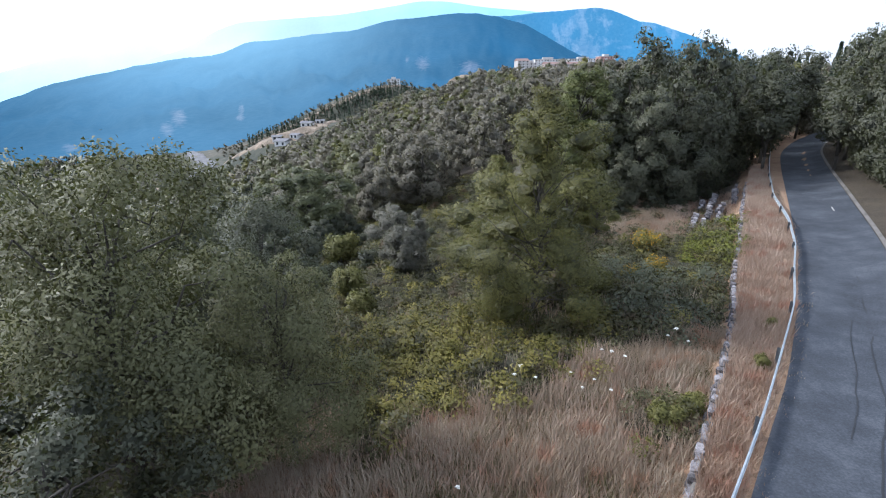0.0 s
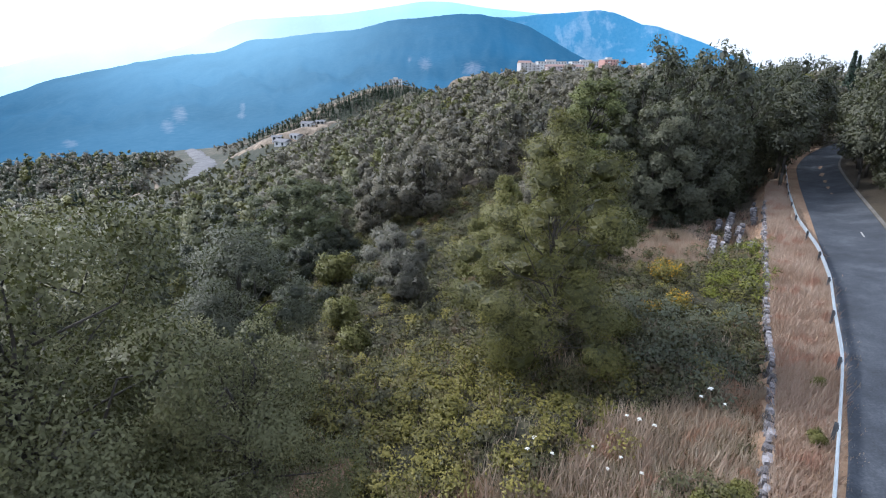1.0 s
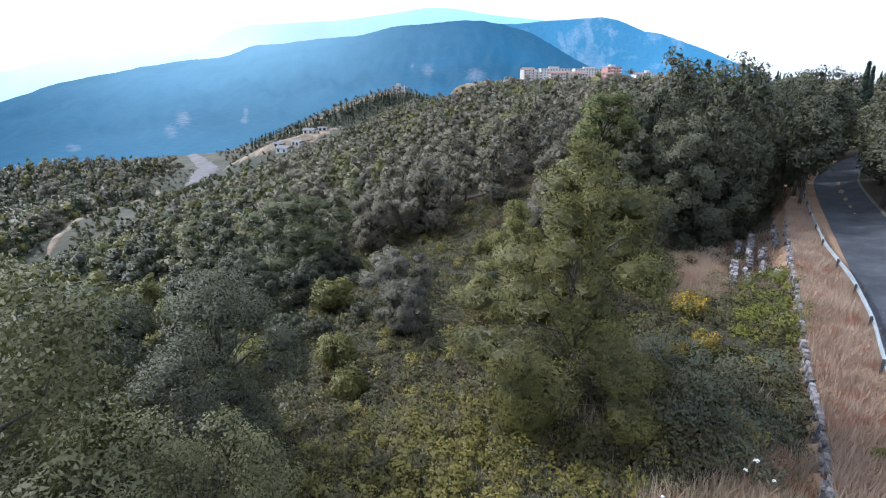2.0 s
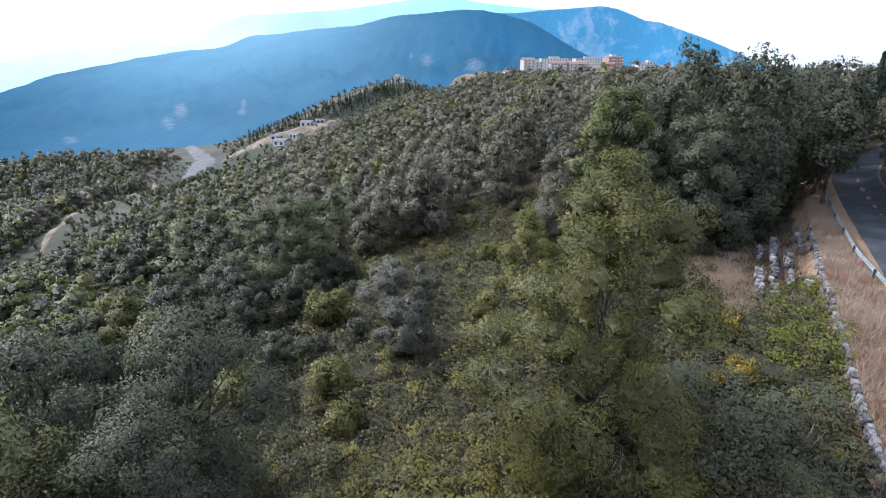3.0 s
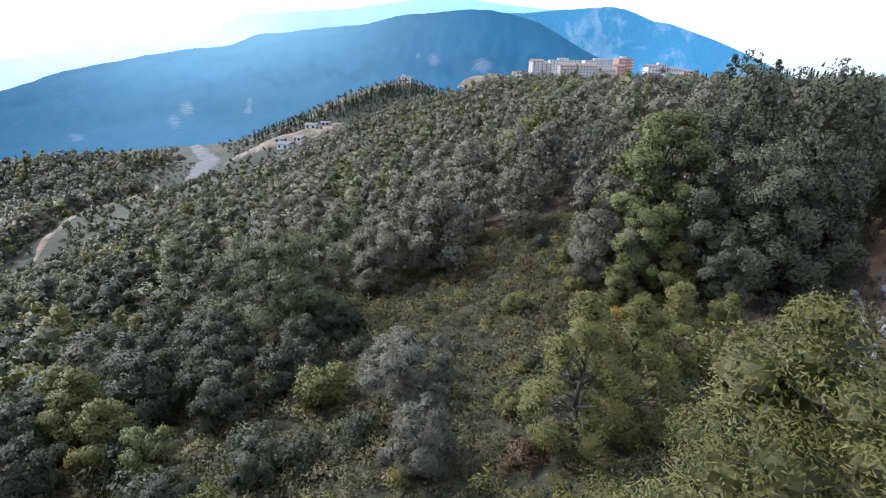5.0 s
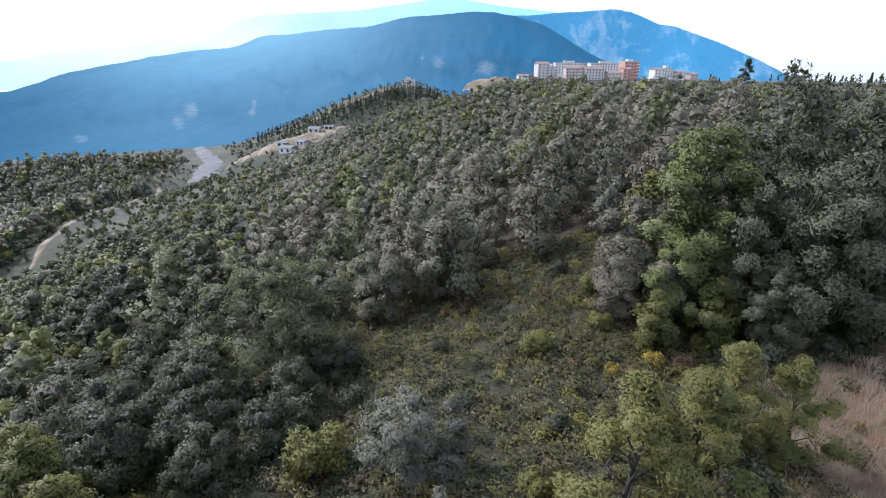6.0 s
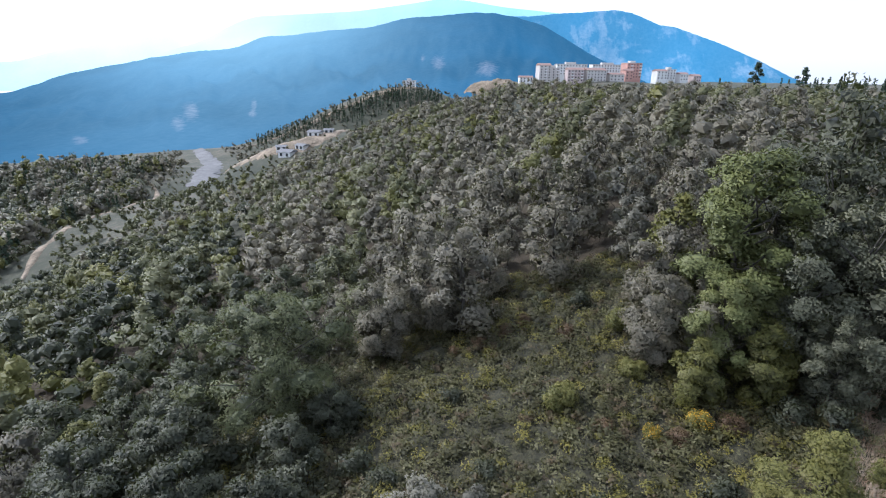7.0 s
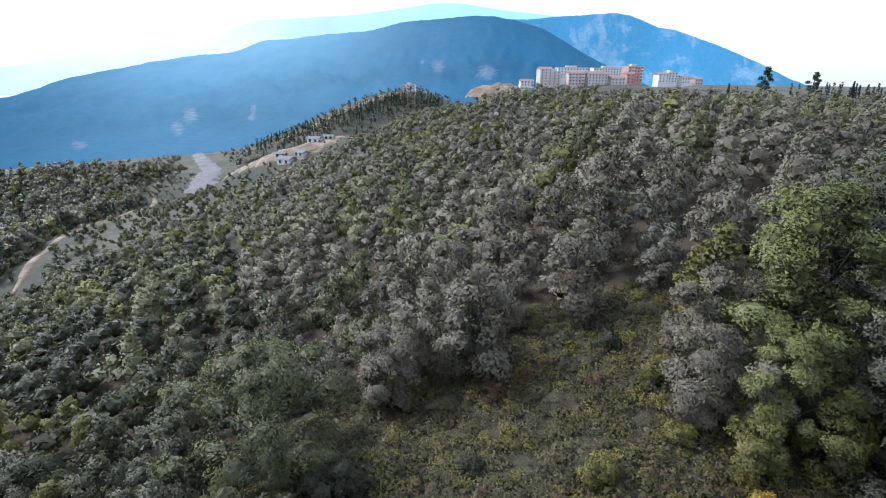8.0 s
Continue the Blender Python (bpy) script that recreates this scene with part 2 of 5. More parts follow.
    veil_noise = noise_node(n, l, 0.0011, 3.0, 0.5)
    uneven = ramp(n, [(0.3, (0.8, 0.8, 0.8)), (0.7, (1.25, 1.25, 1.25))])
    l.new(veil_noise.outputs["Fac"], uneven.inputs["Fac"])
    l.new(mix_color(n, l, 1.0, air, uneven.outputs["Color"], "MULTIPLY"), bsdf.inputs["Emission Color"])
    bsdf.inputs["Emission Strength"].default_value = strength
    return mat


M_GROUND = ground_material()

# ---- the lie of the land ----
RAIL_Y = (-40.0, 11.4, 14.4, 19.3, 24.0, 29.0, 33.3, 39.8, 48.0, 59.8, 72.9, 1400.0)
RAIL_X = (-34.6, 8.1, 10.6, 14.4, 18.0, 21.2, 24.1, 27.8, 31.6, 38.3, 46.3, 880.0)
WALL_Y = (-40.0, 12.0, 19.0, 22.8, 29.0, 36.2, 46.2, 56.2, 72.0, 1400.0)
WALL_X = (-36.5, 7.4, 12.0, 14.5, 17.9, 22.2, 28.0, 33.9, 43.5, 877.0)
ROAD = [(-50, -66), (-22, -31), (-4, -8.5), (11.1, 10.6), (16.6, 17.5), (23.0, 26.7), (28.6, 35.5), (36.2, 48.4), (48.1, 68.5), (56.4, 81.0), (66, 91), (79, 98), (95, 101), (120, 101), (160, 95)]
PROFILE_W = (-400, -60, -14, -9, -6, 0, 0.25, 3, 9, 12, 18, 24, 32, 47, 57, 67, 102, 137, 160, 200, 300, 600, 1000)
PROFILE_Z = (4, 1.5, 0.8, -0.2, -1.02, -1.02, -1.85, -1.95, -2.05, -2.4, -3.6, -4.4, -6.4, -10, -17, -19.5, -25, -37, -41, -53, -62, -87, -108)


def lattice(x, y, seed):
    """Cheap smooth hash noise in 0..1 for arrays."""
    xi, yi = np.floor(x), np.floor(y)
    fx, fy = x - xi, y - yi
    fx, fy = fx * fx * (3 - 2 * fx), fy * fy * (3 - 2 * fy)

    def h(a, b):
        v = np.sin(a * 127.1 + b * 311.7 + seed * 74.7) * 43758.5453
        return v - np.floor(v)
    return (h(xi, yi) * (1 - fx) + h(xi + 1, yi) * fx) * (1 - fy) + (h(xi, yi + 1) * (1 - fx) + h(xi + 1, yi + 1) * fx) * fy


def step(a, b, v):
    t = np.clip((v - a) / (b - a), 0, 1)
    return t * t * (3 - 2 * t)


def wall_side(x, y):
    return 0.848 * (np.interp(y, WALL_Y, WALL_X) - x)


HUMPS = [(-150, 345, 5.5, 20), (-128, 318, 6.0, 20), (-108, 298, 6.0, 20), (-88, 292, 5.5, 18), (-72, 306, 3.5, 16), (-160, 205, 2.5, 16), (-176, 240, 3.0, 18), (-186, 275, 3.0, 18), (-190, 312, 3.0, 18)]


def height(x, y):
    x, y = np.asarray(x, float), np.asarray(y, float)
    w = wall_side(x, y)
    u = (x - 17.5) * 0.53 + (y - 24.0) * 0.848
    f = np.interp(w, PROFILE_W, PROFILE_Z)
    f = f - 1.4 * step(34, 50, y) * (1 - step(80, 110, y)) * step(0, 3.5, w) * (1 - step(12, 30, w))
    v = u - 25.0
    g = 0.232 * np.where(v > 40, v, 8.0 * np.log1p(np.exp(np.clip(v, -60, 60) / 8.0)))
    g = np.minimum(g, 40.0) * (1 - step(190, 360, w))
    corridor = 1 - step(3, 26, w) * 1.0
    corridor = corridor * (1 - step(10, 45, -w)) * (1 - step(95, 190, u))
    z = f + g * (1 - corridor)
    cap = 6.3 + 0.012 * np.clip(y - 100, 0, 500)
    k = 3.0
    hmix = np.clip(0.5 + 0.5 * (cap - z) / k, 0, 1)
    z = cap * (1 - hmix) + z * hmix - k * hmix * (1 - hmix)
    z = np.maximum(z, -126)
    dist = np.hypot(x, y)
    z = z + np.maximum(0, 14.5 - z) * np.exp(-(((x - 160) / 120) ** 2 + ((y - 670) / 120) ** 2)) * step(250, 500, y)
    z = z + 76 * np.exp(-(((x + 75) / np.where(x < -75, 170, 100)) ** 2 + ((y - 720) / 90) ** 2))
    z = z + 22 * np.exp(-(((x + 330) / 120) ** 2 + ((y - 430) / 110) ** 2))
    for a, b, rise, wide in HUMPS:
        z = z + rise * np.exp(-((x - a) ** 2 + (y - b) ** 2) / (wide * wide))
    z = z + 7 * np.exp(-(((x + 98) / 45) ** 2 + ((y - 342) / 30) ** 2))
    fade = step(900, 1300, dist)
    z = z * (1 - fade) - 165 * fade
    rough = (lattice(x / 5, y / 5, 1) - 0.5) * 0.7 + (lattice(x / 1.7, y / 1.7, 2) - 0.5) * 0.25
    return z + rough * step(1.0, 5.0, w) + rough * 0.6 * step(10, 16, -w)


def height1(x, y):
    return float(height(np.array([x]), np.array([y]))[0])


def empty(name, x, y, z, label, category, group="", kind=""):
    ob = new(name)
    ob.location = (x, y, z)
    return tagged(ob, label, category, group, kind)


def finish(bm, name, mat, smooth=False):
    me = bpy.data.meshes.new(name)
    bm.normal_update()
    bm.to_mesh(me)
    bm.free()
    me.materials.append(mat)
    if smooth:
        me.shade_smooth()
    return me


def part(name, bm, mat, parent, label="", smooth=False):
    ob = new(name, finish(bm, name, mat, smooth))
    ob.parent = parent
    return tagged(ob, label)


def quads_mesh(name, verts, mat, tone=None, sides=4, normals=None):
    """A mesh of separate faces, each with its own corners."""
    me = bpy.data.meshes.new(name)
    nv = len(verts)
    nf = nv // sides
    me.vertices.add(nv)
    me.vertices.foreach_set("co", np.ascontiguousarray(verts, np.float32).ravel())
    me.loops.add(nv)
    me.loops.foreach_set("vertex_index", np.arange(nv, dtype=np.int32))
    me.polygons.add(nf)
    me.polygons.foreach_set("loop_start", np.arange(0, nv, sides, dtype=np.int32))
    me.polygons.foreach_set("loop_total", np.full(nf, sides, np.int32))
    me.update(calc_edges=True)
    if tone is not None:
        at = me.attributes.new("tone", "FLOAT", "POINT")
        at.data.foreach_set("value", np.ascontiguousarray(tone, np.float32))
    if normals is not None:
        me.normals_split_custom_set((normals if len(normals) == nv else np.repeat(normals, sides, 0)).tolist())
    me.materials.append(mat)
    return me


def grid_mesh(name, xs, ys, zs, mat, fields=()):
    """A sheet from 2D arrays of places."""
    r, c = xs.shape
    me = bpy.data.meshes.new(name)
    me.vertices.add(r * c)
    me.vertices.foreach_set("co", np.stack([xs, ys, zs], -1).astype(np.float32).ravel())
    i = np.arange(r * c).reshape(r, c)
    q = np.stack([i[:-1, :-1], i[:-1, 1:], i[1:, 1:], i[1:, :-1]], -1).reshape(-1, 4)
    me.loops.add(q.size)
    me.loops.foreach_set("vertex_index", q.astype(np.int32).ravel())
    me.polygons.add(len(q))
    me.polygons.foreach_set("loop_start", np.arange(0, q.size, 4, dtype=np.int32))
    me.polygons.foreach_set("loop_total", np.full(len(q), 4, np.int32))
    me.update(calc_edges=True)
    for key, v in fields:
        at = me.attributes.new(key, "FLOAT", "POINT")
        at.data.foreach_set("value", np.ascontiguousarray(v, np.float32).ravel())
    me.materials.append(mat)
    me.shade_smooth()
    return me


def tube(bm, p0, p1, r0, r1, seg=6):
    p0, p1 = Vector(p0), Vector(p1)
    d = (p1 - p0)
    a = d.orthogonal().normalized()
    b = d.normalized().cross(a)
    rings = []
    for p, r in ((p0, r0), (p1, r1)):
        rings.append([bm.verts.new(p + (a * math.cos(k * 2 * math.pi / seg) + b * math.sin(k * 2 * math.pi / seg)) * r) for k in range(seg)])
    for k in range(seg):
        bm.faces.new((rings[0][k], rings[0][(k + 1) % seg], rings[1][(k + 1) % seg], rings[1][k]))
    bm.faces.new(rings[0][::-1])
    bm.faces.new(rings[1])


def box(bm, x0, y0, z0, x1, y1, z1, m=None):
    vs = [bm.verts.new(Vector(p) if m is None else m @ Vector(p)) for p in ((x0, y0, z0), (x1, y0, z0), (x1, y1, z0), (x0, y1, z0), (x0, y0, z1), (x1, y0, z1), (x1, y1, z1), (x0, y1, z1))]
    for f in ((3, 2, 1, 0), (4, 5, 6, 7), (0, 1, 5, 4), (1, 2, 6, 5), (2, 3, 7, 6), (3, 0, 4, 7)):
        bm.faces.new([vs[i] for i in f])


def smooth_line(pts, n):
    """Catmull-Rom through plan points, n steps a span."""
    p = [np.array(q, float) for q in pts]
    out = []
    for i in range(1, len(p) - 2):
        for k in range(n):
            t = k / n
            out.append(0.5 * (2 * p[i] + (p[i + 1] - p[i - 1]) * t + (2 * p[i - 1] - 5 * p[i] + 4 * p[i + 1] - p[i + 2]) * t * t + (3 * p[i] - p[i - 1] - 3 * p[i + 1] + p[i + 2]) * t ** 3))
    out.append(p[-2])
    return np.array(out)


def offset_line(line, d):
    """The line moved d metres to its left."""
    t = np.gradient(line, axis=0)
    t /= np.linalg.norm(t, axis=1)[:, None]
    return line + np.stack([-t[:, 1], t[:, 0]], 1) * d


ROAD_LINE = smooth_line(ROAD, 8)


# ---- ground: one sheet to the horizon ----
rad = np.concatenate([np.arange(0.0, 90, 0.75), np.geomspace(90, 4850, 100)])
ang = np.linspace(0, 2 * math.pi, 281)
rr, aa = np.meshgrid(rad, ang, indexing="ij")
gx, gy = rr * np.sin(aa), 25 + rr * np.cos(aa)
gw = wall_side(gx, gy)
dry = np.clip(1 - step(0.3, 2.0, gw) * step(21, 26, gy - 0.2 * gx) - step(12, 18, gw), 0, 1) * (1 - step(6, 9, -gw))
scrub = step(110, 200, np.hypot(gx, gy))
ground = tagged(new("ground", grid_mesh("ground", gx, gy, height(gx, gy), M_GROUND, [("dry", dry), ("scrub", scrub)])), "sloping hillside with leaf litter and dry grass", "ground", kind="structure")

# ---- far mountains ----


def mountain(name, label, table, far, foot, foot_z, mat, seed, jag, cols=140, deep=12, scars=()):
    az = np.linspace(table[0][0], table[-1][0], cols)
    top = np.interp(az, [a for a, _ in table], [h for _, h in table])
    for _ in range(4):
        top[1:-1] = (top[:-2] + 2 * top[1:-1] + top[2:]) / 4
    top = top + jag * 0.05 * (lattice(az / 1.1, az * 0, seed + 5) - 0.5) + jag * 0.03 * (lattice(az / 0.3, az * 0, seed + 6) - 0.5)
    k = np.linspace(0, 1, deep)
    kk, aaz = np.meshgrid(k, az, indexing="ij")
    tt = np.tile(top, (deep, 1))
    d = foot + (far - foot) * kk
    a = np.radians(aaz)
    x, y = d * np.sin(a), d * np.cos(a)
    z = foot_z + (tt - foot_z) * (kk ** 1.1)
    rid = np.abs(lattice(aaz / 3.4 + kk * 2.2, kk * 2.5 + aaz / 9, seed) - 0.5) + 0.5 * np.abs(lattice(aaz / 1.5 - kk * 2.6, kk * 5, seed + 1) - 0.5) + 0.16 * lattice(aaz / 0.6 + kk * 3, kk * 9, seed + 2)
    z = z - jag * rid * np.sin(np.pi * np.clip(kk, 0, 1)) * np.clip(kk * 1.6, 0, 1)
    scar = np.zeros_like(z)
    for a0, e0, wide, tall in scars:
        scar = np.maximum(scar, np.exp(-((aaz - a0) / wide) ** 2 - (((z - 15) / d - e0) / tall) ** 2))
    back = (x[-1:] * 1.04, y[-1:] * 1.04, z[-1:] - 150)
    me = grid_mesh(name, np.concatenate([x, back[0]]), np.concatenate([y, back[1]]), np.concatenate([z, back[2]]), mat, [("scar", np.concatenate([scar, scar[-1:]]))])
    return tagged(new(name, me), label, "mountain", kind="structure")


# aerial haze painted into each ridge's glow, palest on the furthest
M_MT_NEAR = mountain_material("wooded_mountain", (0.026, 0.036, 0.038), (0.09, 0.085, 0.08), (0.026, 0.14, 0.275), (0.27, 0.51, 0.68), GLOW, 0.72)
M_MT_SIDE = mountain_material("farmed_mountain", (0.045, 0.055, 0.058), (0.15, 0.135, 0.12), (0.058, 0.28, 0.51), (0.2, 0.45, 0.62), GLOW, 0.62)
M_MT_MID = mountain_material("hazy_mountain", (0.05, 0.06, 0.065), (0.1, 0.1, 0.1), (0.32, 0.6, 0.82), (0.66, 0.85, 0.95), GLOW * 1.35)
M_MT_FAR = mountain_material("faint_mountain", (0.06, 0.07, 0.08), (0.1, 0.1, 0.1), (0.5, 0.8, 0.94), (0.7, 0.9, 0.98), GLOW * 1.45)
SCARS = ((-21.0, -0.051, 0.4, 0.014), (-21.2, -0.066, 0.6, 0.008), (-26.8, -0.06, 0.9, 0.022), (-28.0, -0.08, 0.8, 0.016), (-2.2, 0.024, 1.0, 0.016), (2.9, 0.014, 1.5, 0.018), (-3.8, 0.031, 0.3, 0.008), (-36.0, -0.1, 0.8, 0.008))
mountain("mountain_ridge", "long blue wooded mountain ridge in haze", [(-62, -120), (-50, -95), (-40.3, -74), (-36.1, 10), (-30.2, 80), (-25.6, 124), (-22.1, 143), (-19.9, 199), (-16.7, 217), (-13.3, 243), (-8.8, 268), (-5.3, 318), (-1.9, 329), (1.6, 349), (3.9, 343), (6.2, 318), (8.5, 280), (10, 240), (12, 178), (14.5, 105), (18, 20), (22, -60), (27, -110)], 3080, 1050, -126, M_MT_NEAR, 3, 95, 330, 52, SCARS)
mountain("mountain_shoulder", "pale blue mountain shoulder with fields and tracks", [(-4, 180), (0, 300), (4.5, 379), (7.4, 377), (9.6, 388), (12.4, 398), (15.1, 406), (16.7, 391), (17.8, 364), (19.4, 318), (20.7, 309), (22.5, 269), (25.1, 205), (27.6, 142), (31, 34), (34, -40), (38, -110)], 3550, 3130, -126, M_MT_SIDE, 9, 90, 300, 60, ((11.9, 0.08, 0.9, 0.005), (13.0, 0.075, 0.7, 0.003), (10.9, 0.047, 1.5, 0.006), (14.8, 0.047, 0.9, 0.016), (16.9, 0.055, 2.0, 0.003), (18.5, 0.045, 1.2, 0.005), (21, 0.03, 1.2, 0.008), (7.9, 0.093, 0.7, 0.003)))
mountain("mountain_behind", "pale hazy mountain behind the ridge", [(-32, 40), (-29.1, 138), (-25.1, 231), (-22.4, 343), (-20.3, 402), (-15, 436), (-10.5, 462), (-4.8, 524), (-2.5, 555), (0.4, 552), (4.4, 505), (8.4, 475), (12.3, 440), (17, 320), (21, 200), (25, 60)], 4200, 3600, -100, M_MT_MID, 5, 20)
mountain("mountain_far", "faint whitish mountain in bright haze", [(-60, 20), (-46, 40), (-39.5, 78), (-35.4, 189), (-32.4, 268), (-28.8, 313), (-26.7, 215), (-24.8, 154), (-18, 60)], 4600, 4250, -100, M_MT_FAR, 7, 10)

# ---- road, kerb, guardrail, wall ----


def ribbon(name, line, left, right, lift, mat, cols=6):
    a, b = offset_line(line, left), offset_line(line, right)
    k = np.linspace(0, 1, cols)[None, :, None]
    p = a[:, None, :] * (1 - k) + b[:, None, :] * k
    c = line[:, None, :] * np.ones_like(k)
    z = np.maximum(height(p[..., 0], p[..., 1]), height(c[..., 0], c[..., 1])) + lift
    return grid_mesh(name, p[..., 0], p[..., 1], z, mat)


road = tagged(new("road", ribbon("road", ROAD_LINE, 2.45, -2.35, 0.06, M_ASPHALT)), "narrow worn grey asphalt country road", "road", kind="structure")
kerb = tagged(new("kerb", ribbon("kerb", ROAD_LINE, -2.35, -2.62, 0.13, M_KERB, 3)), "low pale concrete kerb along the road", "kerb", kind="structure")

# guardrail: bent steel beam on posts
rail_y = np.linspace(2.0, 92.0, 180)
rail_line = np.stack([np.interp(rail_y, RAIL_Y, RAIL_X), rail_y], 1)
for _ in range(6):
    rail_line[1:-1] = (rail_line[:-2] + rail_line[1:-1] * 2 + rail_line[2:]) / 4
rail_len = np.concatenate([[0], np.cumsum(np.hypot(*np.diff(rail_line, axis=0).T))])


def rail_at(d):
    return np.array([np.interp(d, rail_len, rail_line[:, 0]), np.interp(d, rail_len, rail_line[:, 1])])


W_PROFILE = [(0.0, 0.80), (0.05, 0.79), (0.07, 0.74), (0.07, 0.71), (0.0, 0.65), (0.0, 0.62), (0.07, 0.56), (0.07, 0.53), (0.05, 0.48), (0.0, 0.47)]
guardrail = empty("guardrail", 0, 0, 0, "galvanised steel crash barrier on short posts beside the road", "guardrail")
POST_D0 = float(np.interp(14.4, rail_line[:, 1], rail_len))
SPAN = 5.75
first = -2
n_posts = int((rail_len[-1] - POST_D0) / SPAN) + 2
post_ds = [POST_D0 + SPAN * i for i in range(first, n_posts) if 0.3 < POST_D0 + SPAN * i < rail_len[-1] - 0.3]
for a, b in zip(post_ds[:-1], post_ds[1:]):
    bm = bmesh.new()
    rows = []
    for k in range(7):
        d = a + (b + 0.15 - a) * k / 6
        p, q = rail_at(d), rail_at(d + 0.2)
        t = (q - p) / np.linalg.norm(q - p)
        right = np.array([t[1], -t[0]])
        z = height1(p[0] + 1.5 * right[0], p[1] + 1.5 * right[1])
        rows.append([bm.verts.new((p[0] + right[0] * o, p[1] + right[1] * o, z + h)) for o, h in W_PROFILE])
    for r0, r1 in zip(rows[:-1], rows[1:]):
        for i in range(len(W_PROFILE) - 1):
            bm.faces.new((r0[i], r0[i + 1], r1[i + 1], r1[i]))
    bmesh.ops.solidify(bm, geom=bm.faces[:], thickness=0.012)
    part("beam", bm, M_STEEL, guardrail)
post_bm = bmesh.new()
for x0, x1, y0, y1 in ((-0.14, -0.02, -0.05, -0.04), (-0.14, -0.02, 0.04, 0.05), (-0.14, -0.13, -0.04, 0.04)):
    box(post_bm, x0, y0, -0.5, x1, y1, 0.84)
box(post_bm, -0.03, -0.09, 0.56, 0.02, 0.09, 0.72)
post_mesh = finish(post_bm, "post", M_POST)
for d in post_ds:
    p, q = rail_at(d), rail_at(d + 0.2)
    ob = new("post", post_mesh)
    ob.parent = guardrail
    ob.matrix_local = pose(p[0], p[1], height1(p[0] + 1, p[1] - 0.6), 0, 0, math.degrees(math.atan2(q[1] - p[1], q[0] - p[0])) - 90)

# ---- foliage ----
import itertools

RNG = np.random.default_rng(11)


def unit(v):
    return v / np.maximum(np.linalg.norm(v, axis=-1, keepdims=True), 1e-9)


def leaf_quads(rng, pos, nrm, length, width, sides=4):
    """Leaf shapes at pos, facing nrm: folded blades of four corners, or single pointed ones of three."""
    n = len(pos)
    t = unit(np.cross(nrm, rng.normal(size=(n, 3))))
    b = np.cross(nrm, t)
    ln = (length * rng.uniform(0.6, 1.4, n))[:, None]
    wd = (width * rng.uniform(0.6, 1.4, n))[:, None]
    if sides == 3:
        v = np.stack([pos - t * ln * 0.4 - b * wd * 0.5, pos + t * ln * 0.6 - nrm * ln * 0.1, pos - t * ln * 0.4 + b * wd * 0.5], 1)
    else:
        v = np.stack([pos - t * ln * 0.5, pos - b * wd * 0.5 + nrm * wd * 0.18, pos + t * ln * 0.5 - nrm * ln * 0.12, pos + b * wd * 0.5 + nrm * wd * 0.18], 1)
    return v.reshape(-1, 3)


PHI = (1 + math.sqrt(5)) / 2
ICO = unit(np.array([(-1, PHI, 0), (1, PHI, 0), (-1, -PHI, 0), (1, -PHI, 0), (0, -1, PHI), (0, 1, PHI), (0, -1, -PHI), (0, 1, -PHI), (PHI, 0, -1), (PHI, 0, 1), (-PHI, 0, -1), (-PHI, 0, 1)], float))
ICO_FACES = np.array([f for f in itertools.combinations(range(12), 3) if all(np.linalg.norm(ICO[a] - ICO[b]) < 1.1 for a, b in ((f[0], f[1]), (f[1], f[2]), (f[0], f[2])))])
ICO_FACES = np.array([f if np.dot(np.cross(ICO[f[1]] - ICO[f[0]], ICO[f[2]] - ICO[f[0]]), ICO[f[0]]) > 0 else f[::-1] for f in ICO_FACES])


def clump_leaves(rng, centres, radii, count, length, aspect=0.6, up=0.3, squash=0.8, axis=0.86, sides=3, ragged=0.6):
    """Leaves on the outer shells of clumps: corners, a tone for each corner, and soft shading normals for each leaf."""
    p = radii ** 2
    idx = rng.choice(len(centres), count, p=p / p.sum())
    d = unit(rng.normal(size=(count, 3)) + np.array([0, 0, 0.35]))
    far = rng.uniform(0.3, 1.0, (count, 1)) ** 0.45 * np.where(rng.random((count, 1)) < 0.12, 1.3, 1.0)
    pos = centres[idx] + d * radii[idx][:, None] * far * np.array([1, 1, squash])
    m = max(1, count // 12)
    i2 = rng.choice(len(centres), m, p=p / p.sum())
    inner = centres[i2] * np.array([axis, axis, 0.97 if axis < 1 else 1.0]) + rng.normal(size=(m, 3)) * radii[i2][:, None] * 0.3
    top, low = centres[:, 2].max(), centres[:, 2].min()

    def out(q):
        return unit(q - np.array([0, 0, low + 0.4 * (top - low)])) if axis < 1 else np.tile([0.0, 0.0, 1.0], (len(q), 1))
    soft = unit(d * 0.6 + out(pos) * 0.55 + np.array([0, 0, 0.3]) + rng.normal(size=(count, 3)) * 0.22)
    nrm = unit(d * 0.45 + np.array([0, 0, up]) + rng.normal(size=(count, 3)) * ragged)
    nrm *= np.where((nrm * soft).sum(1) < 0, -1.0, 1.0)[:, None]
    v = leaf_quads(rng, pos, nrm, length, length * aspect, sides)
    v2 = leaf_quads(rng, inner, unit(out(inner) + rng.normal(size=(m, 3)) * 0.4), length * 1.9, length * 1.6, sides)
    soft = np.concatenate([soft, unit(out(inner) + np.array([0, 0, 0.2]))])
    # inner leaves keep 0.4 of the tone, painting shade within each clump
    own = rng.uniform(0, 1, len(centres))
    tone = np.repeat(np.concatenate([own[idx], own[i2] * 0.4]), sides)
    return np.concatenate([v, v2]), tone, soft


